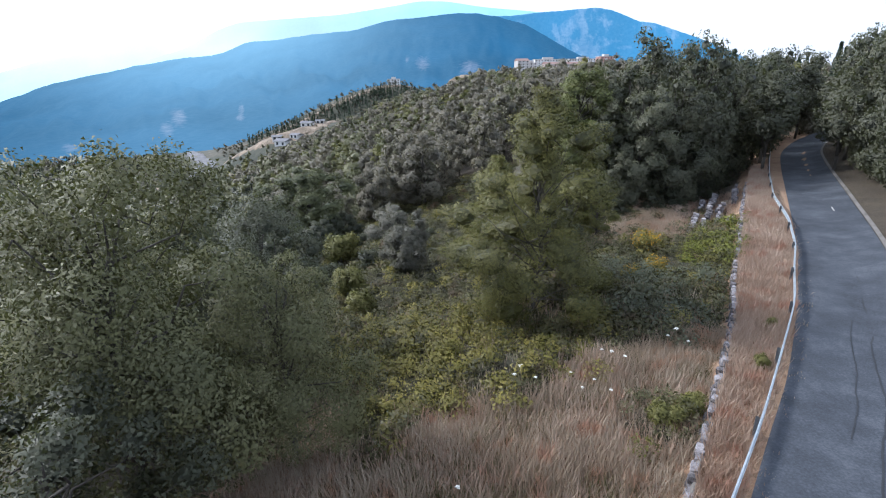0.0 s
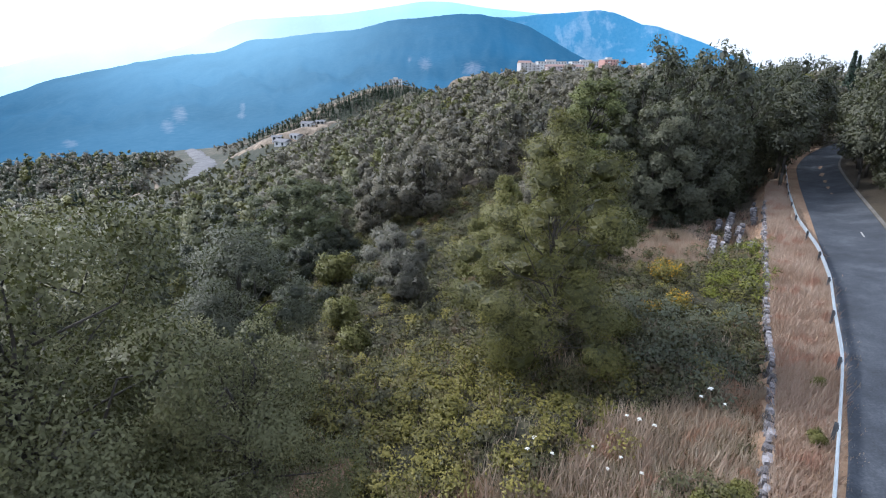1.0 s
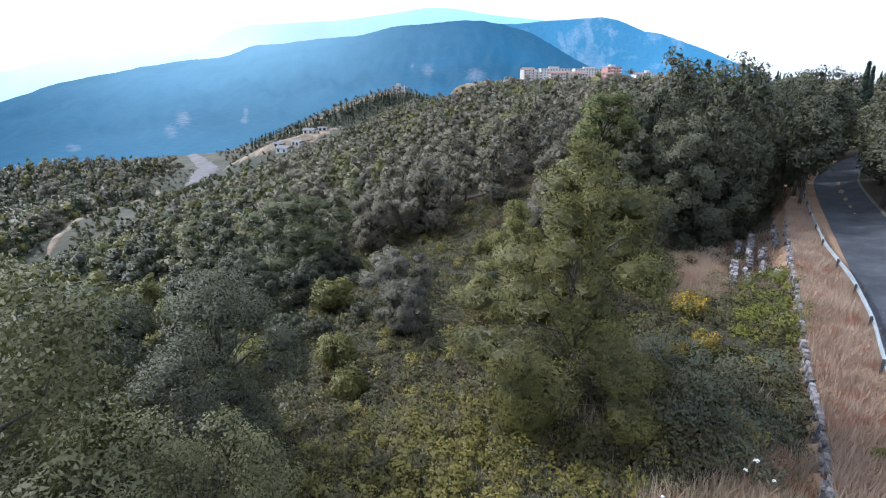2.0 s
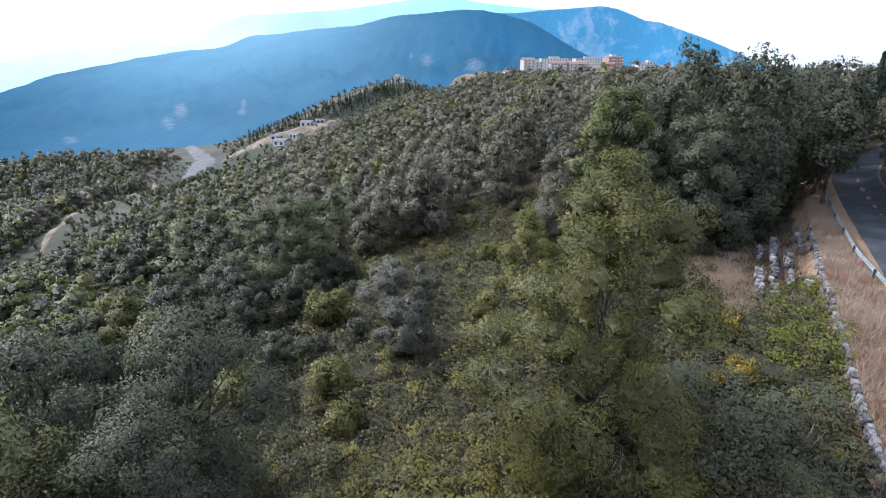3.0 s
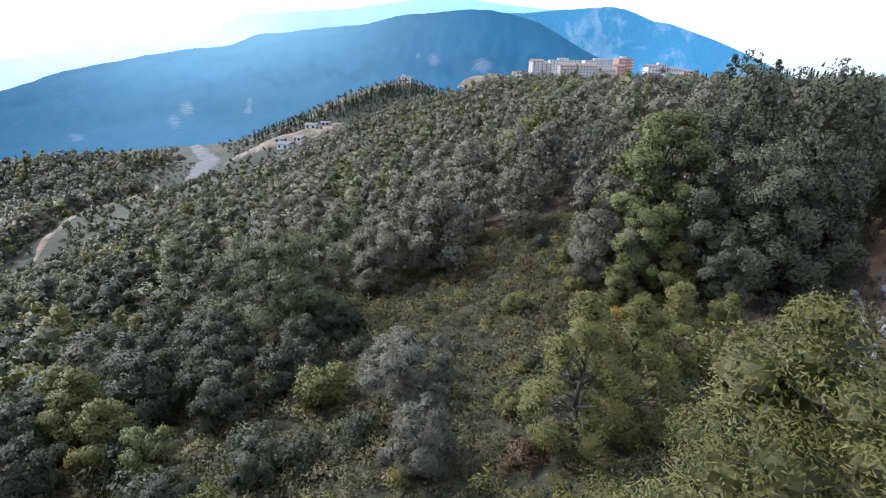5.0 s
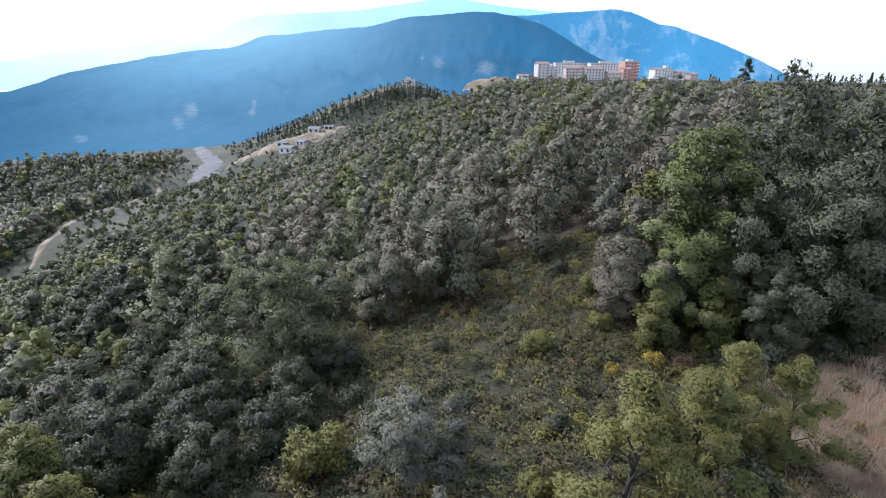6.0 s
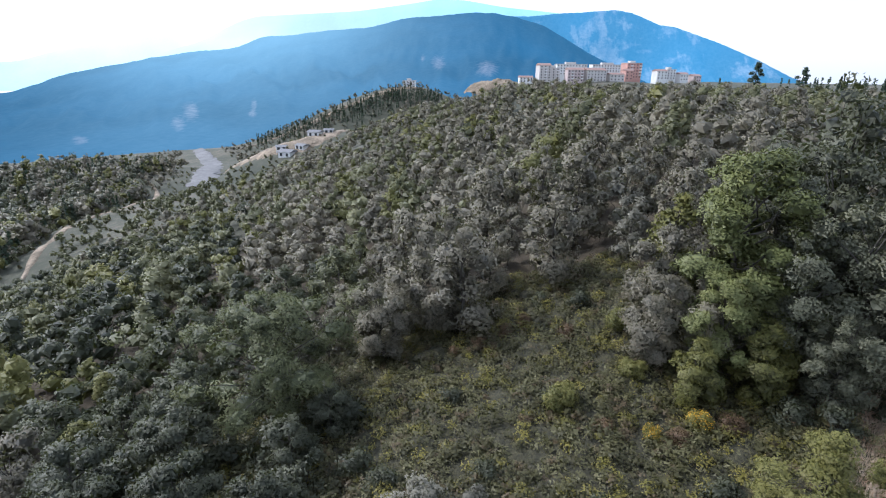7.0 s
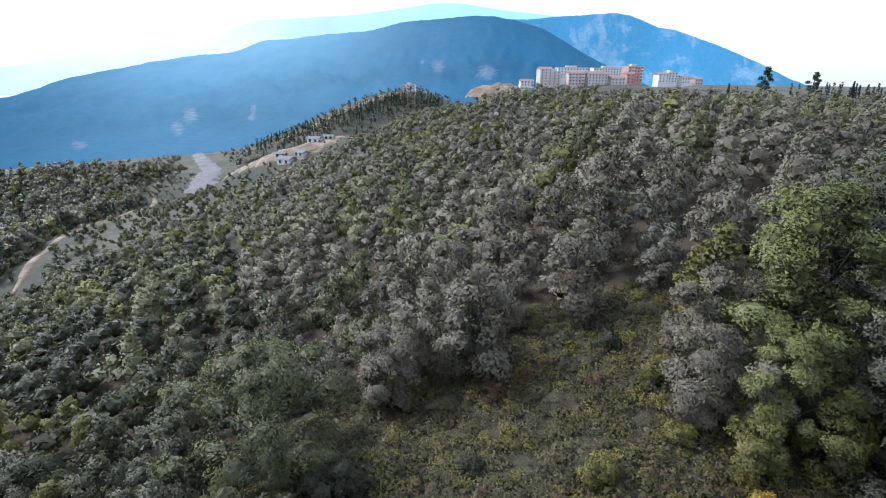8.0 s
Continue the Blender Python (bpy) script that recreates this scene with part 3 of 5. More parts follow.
CROWN_FORMS = {
    "round": ((0, 0.62), (0.3, 1.0), (0.65, 0.97), (0.88, 0.76), (1, 0.42)),
    "oval": ((0, 0.6), (0.3, 1.0), (0.62, 0.86), (0.85, 0.52), (1, 0.12)),
    "cone": ((0, 0.9), (0.1, 1.0), (0.5, 0.6), (0.8, 0.26), (1, 0.0)),
    "loose": ((0, 0.8), (0.2, 0.98), (0.45, 1.0), (0.7, 0.9), (0.87, 0.52), (1, 0.1)),
}


def split_ball(ball, faces):
    """Each face of a ball cut into four."""
    pts, out = [tuple(p) for p in ball], []

    def mid(a, b):
        m = tuple(unit(np.array(pts[a]) + np.array(pts[b])))
        if m not in pts:
            pts.append(m)
        return pts.index(m)
    for a, b, c in faces:
        ab, bc, ca = mid(a, b), mid(b, c), mid(c, a)
        out += [(a, ab, ca), (b, bc, ab), (c, ca, bc), (ab, bc, ca)]
    return np.array(pts), np.array(out)


BALL, BALL_FACES = split_ball(ICO, ICO_FACES)


def lobed_crown(rng, r, h, base, lobes, per, leaves, leaf, aspect=0.6, form="round", lobe=0.42, squash=0.85, spread=0.2, heart=0.84, ragged=0.5, fine=True, stray=0.1, inner_leaf=1.4, core=0.28):
    """A crown of rounded lobes, each set with smaller clumps of leaves round a dense heart.
    Gives corners, tone and shading normal for each corner, and the lobes' places."""
    k = (np.arange(lobes) + rng.uniform(0.1, 0.9, lobes)) / lobes
    th = np.arange(lobes) * 2.39996 + rng.uniform(-0.5, 0.5, lobes)
    lr = r * lobe * rng.uniform(0.75, 1.25, lobes) * (1.0 - 0.25 * k)
    env = np.interp(k, [a for a, _ in CROWN_FORMS[form]], [b for _, b in CROWN_FORMS[form]])
    far = np.clip(env * r * (1 + rng.uniform(-1, 1, lobes) * spread) - lr * 0.85, 0, None)
    far = far * np.where((rng.random(lobes) < core) & (k > 0.2), rng.uniform(0.1, 0.65, lobes), 1.0)
    z = base + lr * 0.45 + k * np.maximum(h - base - lr * (squash + 0.45), 0.1)
    c = np.stack([np.cos(th) * far, np.sin(th) * far, z], 1)
    axis = np.stack([np.zeros(lobes), np.zeros(lobes), z * 0.55 + 0.2 * (base + h) * 0.5], 1)
    out = unit(c - axis + np.array([0, 0, 0.15 * r]))
    # clumps on the outer side of each lobe
    m = lobes * per
    li = np.repeat(np.arange(lobes), per)
    d = unit(rng.normal(size=(m, 3)) + out[li] * 0.75)
    cr = lr[li] * rng.uniform(0.3, 0.56, m)
    cc = c[li] + d * (lr[li] * rng.uniform(0.5, 0.86, m))[:, None] * np.array([1, 1, squash])
    # leaves
    w = cr ** 2
    ci = rng.choice(m, leaves, p=w / w.sum())
    e = unit(rng.normal(size=(leaves, 3)) + d[ci] * 0.7 + np.array([0, 0, 0.25]))
    reach = rng.uniform(0.35, 1.0, leaves) ** 0.5 * np.where(rng.random(leaves) < stray, 1.35, 1.0)
    pos = cc[ci] + e * (cr[ci] * reach)[:, None] * np.array([1, 1, squash])
    inner = rng.random(leaves) < 0.3
    shell = unit(rng.normal(size=(leaves, 3)) + out[li[ci]] * 0.5)
    pos = np.where(inner[:, None], c[li[ci]] + shell * (lr[li[ci]] * rng.uniform(0.55, 0.85, leaves))[:, None] * np.array([1, 1, squash]), pos)
    e = np.where(inner[:, None], shell, e)
    soft = unit(e * 0.36 + d[ci] * 0.42 + out[li[ci]] * 0.5 + np.array([0, 0, 0.14]) + rng.normal(size=(leaves, 3)) * 0.08)
    nrm = unit(e * 0.6 + np.array([0, 0, 0.3]) + rng.normal(size=(leaves, 3)) * ragged)
    nrm *= np.where((nrm * soft).sum(1) < 0, -1.0, 1.0)[:, None]
    big = leaf * np.where(inner, inner_leaf, 1.0)
    v = leaf_quads(rng, pos, nrm, big, big * aspect, 3)
    # inner leaves get a low tone: shade inside the crown put into colour
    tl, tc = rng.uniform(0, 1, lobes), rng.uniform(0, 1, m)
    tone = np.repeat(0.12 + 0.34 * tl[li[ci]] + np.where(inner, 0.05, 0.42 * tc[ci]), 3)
    # hearts: dense inner balls, toned darker to paint the crown's inner shade
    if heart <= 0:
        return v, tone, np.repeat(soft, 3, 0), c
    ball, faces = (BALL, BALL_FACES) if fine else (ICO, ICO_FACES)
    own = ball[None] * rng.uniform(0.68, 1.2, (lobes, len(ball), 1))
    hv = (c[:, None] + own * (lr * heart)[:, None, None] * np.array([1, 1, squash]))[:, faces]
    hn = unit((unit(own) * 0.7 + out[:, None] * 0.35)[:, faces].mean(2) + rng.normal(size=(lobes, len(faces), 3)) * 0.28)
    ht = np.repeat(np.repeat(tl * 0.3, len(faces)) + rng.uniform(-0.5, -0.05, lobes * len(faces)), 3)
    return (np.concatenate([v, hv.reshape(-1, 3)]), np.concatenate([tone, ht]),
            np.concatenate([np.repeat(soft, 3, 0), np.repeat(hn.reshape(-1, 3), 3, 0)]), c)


def tree(name, label, mat, r, h, seed, lobes=13, per=9, leaves=5200, leaf=0.26, form="round", base=0.18, aspect=0.6, bark=M_BARK, group="", category="tree", ragged=0.5, thick=1.0, **crown):
    """A template at the origin: trunk with a limb into each lobe, and a crown of many leaves."""
    rng = np.random.default_rng(seed)
    root = empty(name, 0, 0, 0, label, category, group)
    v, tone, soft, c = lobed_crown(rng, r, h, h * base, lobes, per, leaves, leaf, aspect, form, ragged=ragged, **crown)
    bm = bmesh.new()
    pts = [Vector((0, 0, -0.6))]
    for k in range(1, 6):
        pts.append(Vector((rng.normal() * 0.015 * h, rng.normal() * 0.015 * h, h * 0.84 * k / 5)))
    tr = 0.019 * h * thick
    for k in range(5):
        tube(bm, pts[k], pts[k + 1], tr * (1 - k * 0.18), tr * (1 - (k + 1) * 0.18), 7)
    for q in c:
        q = Vector(q)
        s = min(max(q.z / h * 0.72, 0.1), 0.8)
        j = min(int(s / 0.84 * 5), 4)
        a = pts[j].lerp(pts[j + 1], s / 0.84 * 5 - j)
        kink = Vector(rng.normal(size=3)) * 0.03 * h
        m1 = a.lerp(q, 0.4) + kink + Vector((0, 0, 0.015 * h))
        m2 = a.lerp(q, 0.75) - kink * 0.6 + Vector((0, 0, 0.02 * h))
        tube(bm, a, m1, tr * 0.34, tr * 0.2, 4)
        tube(bm, m1, m2, tr * 0.2, tr * 0.11, 4)
        tube(bm, m2, q.lerp(m2, -0.55), tr * 0.11, tr * 0.03, 3)
    part("trunk", bm, bark, root, smooth=True)
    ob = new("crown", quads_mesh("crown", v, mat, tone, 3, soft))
    ob.parent = root
    return root


def bush(name, label, mat, r, h, seed, leaves=1500, leaf=0.16, clumps=26, group="", bloom=0, category="bush"):
    rng = np.random.default_rng(seed)
    root = empty(name, 0, 0, 0, label, category, group)
    th, k, z = rng.uniform(0, 2 * math.pi, clumps), np.sqrt(rng.uniform(0, 1, clumps)), rng.uniform(0.1, 0.85, clumps)
    env = np.sqrt(np.clip(1.05 - z ** 2, 0.1, 1))
    c = np.stack([np.cos(th) * k * r * 0.8 * env, np.sin(th) * k * r * 0.8 * env, z * h], 1)
    rc = r * rng.uniform(0.25, 0.42, clumps)
    bm = bmesh.new()
    for i in range(0, clumps, 2):
        q = Vector(c[i])
        tube(bm, Vector((q.x * 0.15, q.y * 0.15, -0.3)), q, 0.035, 0.012, 4)
    part("stem_tuft", bm, M_BARK, root)
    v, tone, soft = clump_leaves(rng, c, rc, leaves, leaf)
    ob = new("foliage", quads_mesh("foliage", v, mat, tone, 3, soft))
    ob.parent = root
    if bloom:
        cc = c[c[:, 2] > h * 0.45]
        v, _, _ = clump_leaves(rng, cc, np.full(len(cc), r * 0.42), bloom, 0.09, 0.9)
        ob = tagged(new("blossom", quads_mesh("blossom", v, M_BLOOM, None, 3)), "bright yellow broom flowers")
        ob.parent = root
    return root


def put(template, x, y, scale=1.0, turn=0.0, sink=0.1, tall=1.0, z=None):
    zz = height1(x, y) if z is None else z
    m = Matrix.Translation((x, y, zz - sink)) @ Matrix.Rotation(turn, 4, "Z") @ Matrix.Diagonal((scale, scale, scale * tall, 1))
    return copy_thing(template, m)


def drop(template):
    for o in (*template.children_recursive, template):
        bpy.data.objects.remove(o)


pick = random.Random(5)

# nearest trees, each on its own
near_oak = tree("oak_tree", "large oak tree with dull green lobed leaves and bare limbs inside", M_OAK_PALE, 4.7, 11.8, 21, 40, 13, 62000, 0.112, "round", 0.1, 0.62, inner_leaf=1.2, lobe=0.34, heart=0.0, spread=0.3, stray=0.18, core=0.4)
put(near_oak, -9.6, 13.2, 1.0, 0.6, z=-2.6, tall=1.04)
put(near_oak, -14.5, 18.5, 1.0, 2.1)
put(near_oak, -5.6, 15.6, 0.62, 4.0, z=-2.6, tall=1.12)
drop(near_oak)
low_oak = tree("oak_tree", "dark oak tree close beside a larger one", M_OAK_DARK, 4.0, 9.5, 20, 24, 12, 24000, 0.14, "round", 0.06, lobe=0.36, heart=0.34, spread=0.3)
put(low_oak, -8.2, 8.4, 0.8, 1.2)
put(low_oak, -16.5, 10.0, 1.0, 3.0)
drop(low_oak)
slope_oak = tree("oak_tree", "oak tree with grey-green leaves on the slope", M_OAK_DARK, 3.6, 9.8, 22, 26, 12, 30000, 0.108, "round", 0.06, inner_leaf=1.2, lobe=0.36, heart=0.34, spread=0.28, stray=0.16)
for x, y, s, t in ((-9.4, 25.0, 0.95, 0.3), (-13.8, 24.0, 1.0, 1.5), (-18.5, 23.0, 1.0, 2.7), (-20.5, 28.5, 0.9, 4.1), (-25.0, 27.0, 1.0, 0.9), (-9.0, 21.3, 0.82, 3.3)):
    put(slope_oak, x, y, s, t)
drop(slope_oak)
robinia = tree("robinia_tree", "tall feathery yellow-green tree standing alone in the brambles", M_ASH, 4.3, 13.6, 23, 54, 9, 66000, 0.122, "loose", 0.05, 0.36, lobe=0.32, squash=0.74, spread=0.26, heart=0.56, ragged=0.5, stray=0.16, thick=0.5, inner_leaf=1.25, core=0.36)
put(robinia, 5.3, 26.8, 1.0, 0.9, z=-3.1)
drop(robinia)
yellow_tree = tree("robinia_tree", "yellow-green feathery tree beside a taller one", M_YELLOW, 2.7, 10.2, 24, 24, 10, 18500, 0.14, "oval", 0.04, 0.42, inner_leaf=1.2, lobe=0.36, squash=0.75, spread=0.26, heart=0.52, stray=0.18)
put(yellow_tree, 4.2, 38.4, 0.98, 0.4, z=-3.8, tall=0.94)
put(yellow_tree, 7.0, 39.4, 0.95, 2.0, z=-3.6, tall=0.9)
put(yellow_tree, 10.9, 43.9, 0.82, 4.0, tall=0.85)
put(yellow_tree, 13.3, 43.4, 0.7, 5.2, tall=0.92)
drop(yellow_tree)
grey = tree("silver_leaved_tree", "small round grey-leaved tree among the brambles", M_GREY, 2.5, 5.4, 25, 20, 11, 17000, 0.115, "round", 0.04, lobe=0.38, heart=0.6, spread=0.26, stray=0.18)
put(grey, -4.2, 44.0, 1.05, 0.0, z=-5.2)
put(grey, -3.0, 37.2, 0.7, 1.0, tall=1.15)
drop(grey)
mid_tree = tree("spreading_tree", "broad fresh green tree with long drooping sprays", M_SPRAY, 4.8, 8.6, 26, 44, 10, 26000, 0.18, "round", 0.05, 0.42, lobe=0.3, squash=0.6, spread=0.28, heart=0.6)
put(mid_tree, -16.4, 60.2, 1.16, 0.0)
drop(mid_tree)
tall_green = tree("oak_tree", "tall oak with fresh yellow-green foliage", M_FRESH, 3.4, 12.6, 27, 30, 10, 22000, 0.175, "round", 0.05, lobe=0.38, heart=0.6, spread=0.26)
put(tall_green, 16.2, 61.4, 1.26, 0.0, z=-1.9, tall=0.88)
put(tall_green, 13.6, 57.6, 0.66, 2.2)
put(tall_green, 18.4, 59.2, 0.72, 4.2)
drop(tall_green)
young_oak = tree("oak_tree", "yellow-green young oak beside darker trees", M_YELLOW, 2.5, 7.0, 127, 16, 10, 8500, 0.17, "oval", 0.04, lobe=0.42, heart=0.64)
put(young_oak, 11.6, 55.6, 0.72, 1.2)
put(young_oak, 15.9, 56.0, 0.85, 3.2)
for x, y, s in ((-24.0, 43.5, 0.95), (-21.0, 41.2, 0.8), (-27.2, 46.0, 0.9), (-30.0, 41.0, 0.85), (-34.0, 62.0, 1.0), (-39.0, 72.0, 1.0)):
    put(young_oak, x, y, s, x)
drop(young_oak)
fresh_bush = tree("young_tree", "small bright green round-topped tree", M_FRESH, 1.5, 3.9, 131, 11, 10, 5200, 0.13, "round", 0.04, lobe=0.46, heart=0.62)
put(fresh_bush, -18.4, 40.4, 1.0, 0.5)
drop(fresh_bush)
scrub_oak = tree("oak_tree", "small dark oak among the scrub of the slope", M_OAK_DARK, 2.3, 5.4, 133, 17, 9, 7000, 0.16, "round", 0.03, lobe=0.42, heart=0.62)
for x, y, s, t in ((-12.4, 47.2, 0.85, 0.3), (-15.4, 44.6, 0.9, 1.9), (-17.6, 48.2, 1.05, 3.3), (-22.0, 46.6, 1.1, 4.7), (-12.8, 52.4, 0.8, 5.5), (-20.0, 53.4, 1.1, 0.9), (-25.0, 50.6, 1.15, 2.4), (-23.4, 38.0, 0.95, 3.9), (-26.6, 41.6, 1.1, 5.0), (-29.0, 36.0, 1.1, 1.2), (-29.6, 47.4, 1.15, 2.9), (-23.6, 57.6, 1.1, 4.2), (-28.6, 56.0, 1.2, 0.5), (-11.6, 56.8, 0.8, 1.5), (-11.4, 38.6, 0.62, 2.2), (-14.6, 36.0, 0.6, 3.6)):
    put(scrub_oak, x, y, s, t)
drop(scrub_oak)
edge_grey = tree("oak_tree", "grey-leaved oak at the edge of the clearing", M_OAK, 3.0, 8.4, 128, 18, 10, 10500, 0.175, "round", 0.04, lobe=0.4, heart=0.66)
put(edge_grey, 12.6, 63.2, 1.05, 1.2)
put(edge_grey, 10.8, 59.8, 0.86, 2.2)
put(edge_grey, 13.2, 59.4, 0.86, 4.4)
put(edge_grey, -9.6, 66.6, 0.95, 0.8)
put(edge_grey, -4.4, 70.6, 1.05, 2.9)
drop(edge_grey)
bank_oak = tree("oak_tree", "tall dense dark oak at the edge of the wood", M_EDGE, 4.4, 13.5, 28, 26, 9, 6300, 0.285, "round", 0.03, ragged=0.4, lobe=0.38, heart=0.4, fine=False)
for x, y, s, t in ((29.6, 62.6, 1.08, 3.5), (26.0, 67.0, 1.08, 5.7), (33.6, 66.4, 1.0, 0.8), (31.5, 72.5, 1.0, 1.9), (38.5, 70.5, 1.0, 2.8), (41.0, 77.0, 1.0, 4.0), (21.5, 66.0, 1.0, 5.0)):
    put(bank_oak, x, y, s, t, tall=1.28 if x > 25 else 1.1)
# trees over the far side of the road
for x, y, s, t in ((41.0, 45.0, 0.6, 0.7), (44.0, 50.8, 0.68, 1.7), (47.3, 56.4, 0.74, 2.7), (50.8, 62.2, 0.8, 3.9), (54.3, 68.2, 0.85, 5.1), (57.8, 73.6, 0.9, 0.4), (62.0, 78.8, 0.95, 1.4), (46.5, 45.0, 0.85, 2.2), (50.5, 52.0, 0.9, 4.4), (43.0, 72.8, 0.8, 1.6), (47.0, 78.2, 0.85, 2.9), (56.5, 57.0, 1.0, 3.3), (62.0, 65.0, 1.0, 0.1), (68.0, 72.0, 1.0, 2.0), (46.0, 34.5, 0.8, 1.0), (50.0, 84.0, 1.0, 3.1), (55.0, 91.5, 1.0, 2.0), (61.5, 97.5, 1.0, 1.1), (46.5, 86.5, 1.0, 4.0), (70.0, 102.5, 1.0, 5.0), (73.0, 87.0, 1.0, 0.6)):
    put(bank_oak, x, y, s, t, tall=1.24 if s > 0.9 else 1.38)
drop(bank_oak)
edge_oak = tree("oak_tree", "tall dark green oak at the corner of the clearing", M_EDGE, 4.2, 13.4, 19, 32, 10, 16500, 0.205, "round", 0.02, lobe=0.36, heart=0.56, spread=0.26)
for x, y, s, t in ((18.9, 58.4, 0.8, 0.2), (21.6, 57.2, 0.95, 1.3), (25.6, 58.2, 1.04, 2.4), (22.4, 63.4, 1.1, 4.6), (19.4, 54.8, 0.48, 3.1), (28.6, 61.2, 0.8, 5.1)):
    put(edge_oak, x, y, s, t)
drop(edge_oak)
road_oak = tree("oak_tree", "oak tree arching over the shaded road", M_EDGE, 4.6, 13.4, 29, 20, 9, 5200, 0.32, "oval", 0.33, lobe=0.4, heart=0.4, fine=False)
for x, y, s, t in ((40.3, 64.5, 0.85, 0.2), (43.6, 70.6, 0.95, 1.4), (47.4, 77.0, 1.0, 2.6), (52.4, 84.4, 1.0, 3.8), (58.5, 91.5, 1.0, 5.0), (66.0, 97.5, 1.0, 0.9), (46.6, 60.8, 0.8, 2.0), (51.6, 66.0, 0.95, 3.1), (55.6, 72.4, 1.0, 4.3), (60.4, 78.4, 1.0, 5.6), (67.5, 85.0, 1.0, 0.5), (76.0, 91.0, 1.0, 1.6)):
    put(road_oak, x, y, s, t)
drop(road_oak)

# bushes in the clearing
yb = bush("bush", "small bright yellow-green bush", M_YELLOW, 1.5, 2.6, 31, 4200, 0.15, group="bushes in the clearing")
for x, y, s in ((-9.6, 45.0, 1.35), (-6.7, 33.6, 0.95), (-11.8, 33.8, 1.2), (-12.5, 35.5, 1.0), (3.5, 55.7, 0.85), (-5.5, 30.5, 0.8), (8.6, 58.0, 0.7), (13.4, 18.9, 0.28), (8.2, 16.0, 0.55), (9.4, 16.6, 0.5), (15.9, 22.4, 0.25), (1.5, 42.0, 0.7), (9.5, 63.5, 0.9)):
    put(yb, x, y, s, x)
drop(yb)
gb = bush("bush", "dull dark green scrub bush", M_OAK_DARK, 1.7, 2.6, 32, 1600, 0.2, group="bushes in the clearing")
for x, y, s in ((-12.5, 41.0, 1.0), (-16.0, 37.0, 1.2), (-16.5, 45.0, 1.0), (-20.0, 41.0, 1.3), (-12.0, 50.5, 1.1), (-20.5, 50.0, 1.2), (-25.5, 58.0, 1.2), (-28.0, 64.0, 1.2), (-23.0, 64.0, 1.0), (-9.0, 52.0, 0.8), (-35.0, 66.0, 1.3), (-31.5, 58.0, 1.3), (-26.0, 46.0, 1.4), (-30.0, 51.0, 1.4), (-27.0, 38.0, 1.4), (-22.0, 34.5, 1.3), (-14.2, 53.8, 1.3), (-17.5, 54.5, 1.0), (-10.5, 57.5, 1.0), (-24.0, 53.0, 1.4), (-7.0, 50.0, 0.7), (-13.0, 46.5, 0.9), (-6.2, 40.5, 0.8), (-9.5, 39.5, 0.9), (-1.5, 50.0, 0.6), (3.5, 47.0, 0.6), (6.0, 45.0, 0.7), (9.5, 47.5, 0.7), (11.0, 41.5, 0.8), (3.0, 56.5, 0.5), (-3.5, 58.0, 0.6), (7.5, 68.5, 0.7), (4.5, 70.5, 0.6), (25.2, 54.8, 0.8), (28.0, 57.6, 0.9), (30.6, 59.6, 0.9), (32.8, 62.0, 0.9), (35.2, 64.4, 0.9), (22.4, 53.6, 0.8), (18.6, 52.8, 0.8), (16.4, 53.6, 0.8), (37.4, 67.4, 0.9)):
    put(gb, x, y, s, x)
drop(gb)
broom = bush("broom_bush", "broom bush with yellow flowers above the brambles", M_BRAMBLE, 1.3, 1.9, 33, 3200, 0.13, bloom=420, group="broom bushes")
for x, y, s in ((15.3, 36.4, 1.0), (14.3, 32.1, 0.75), (12.2, 31.2, 0.6), (11.0, 53.4, 0.75), (8.2, 52.7, 0.55)):
    put(broom, x, y, s, x)
drop(broom)
rust = bush("dry_bush", "withered reddish-brown bush in the brambles", M_RUST, 1.3, 1.5, 34, 2600, 0.12, group="withered bushes")
for x, y, s in ((1.8, 37.5, 1.0), (4.0, 39.5, 0.8), (-2.8, 38.6, 0.8), (5.5, 64.5, 0.8), (-5.5, 47.0, 0.9), (12.8, 53.2, 0.85), (9.6, 52.2, 0.7), (5.6, 53.6, 0.7), (-1.2, 66.4, 0.7), (1.0, 67.0, 0.75), (-3.2, 65.8, 0.6), (2.8, 67.9, 0.7), (-0.2, 65.2, 0.55), (7.2, 44.0, 0.6)):
    put(rust, x, y, s, x)
drop(rust)

# ---- the wood: single trees near the clearing, one mass further off ----
CLEAR = [(-4, -10), (-3.5, 20), (-22, 20), (-30, 36), (-32, 52), (-26, 60), (-13, 65), (-8, 67), (1, 69), (4, 74), (11, 75), (11, 68), (9.5, 58), (14, 52), (24, 54.5), (33, 62), (51, 86), (64, 94), (80, 101), (120, 104), (120, 98), (82, 94), (68, 86), (58, 74), (50, 60), (42, 42), (28, 20), (6, -10)]


def inside(poly, x, y):
    hit = np.zeros(np.shape(x), bool)
    for (x0, y0), (x1, y1) in zip(poly, poly[1:] + poly[:1]):
        hit ^= ((y0 > y) != (y1 > y)) & (x < (x1 - x0) * (y - y0) / (y1 - y0 + 1e-12) + x0)
    return hit


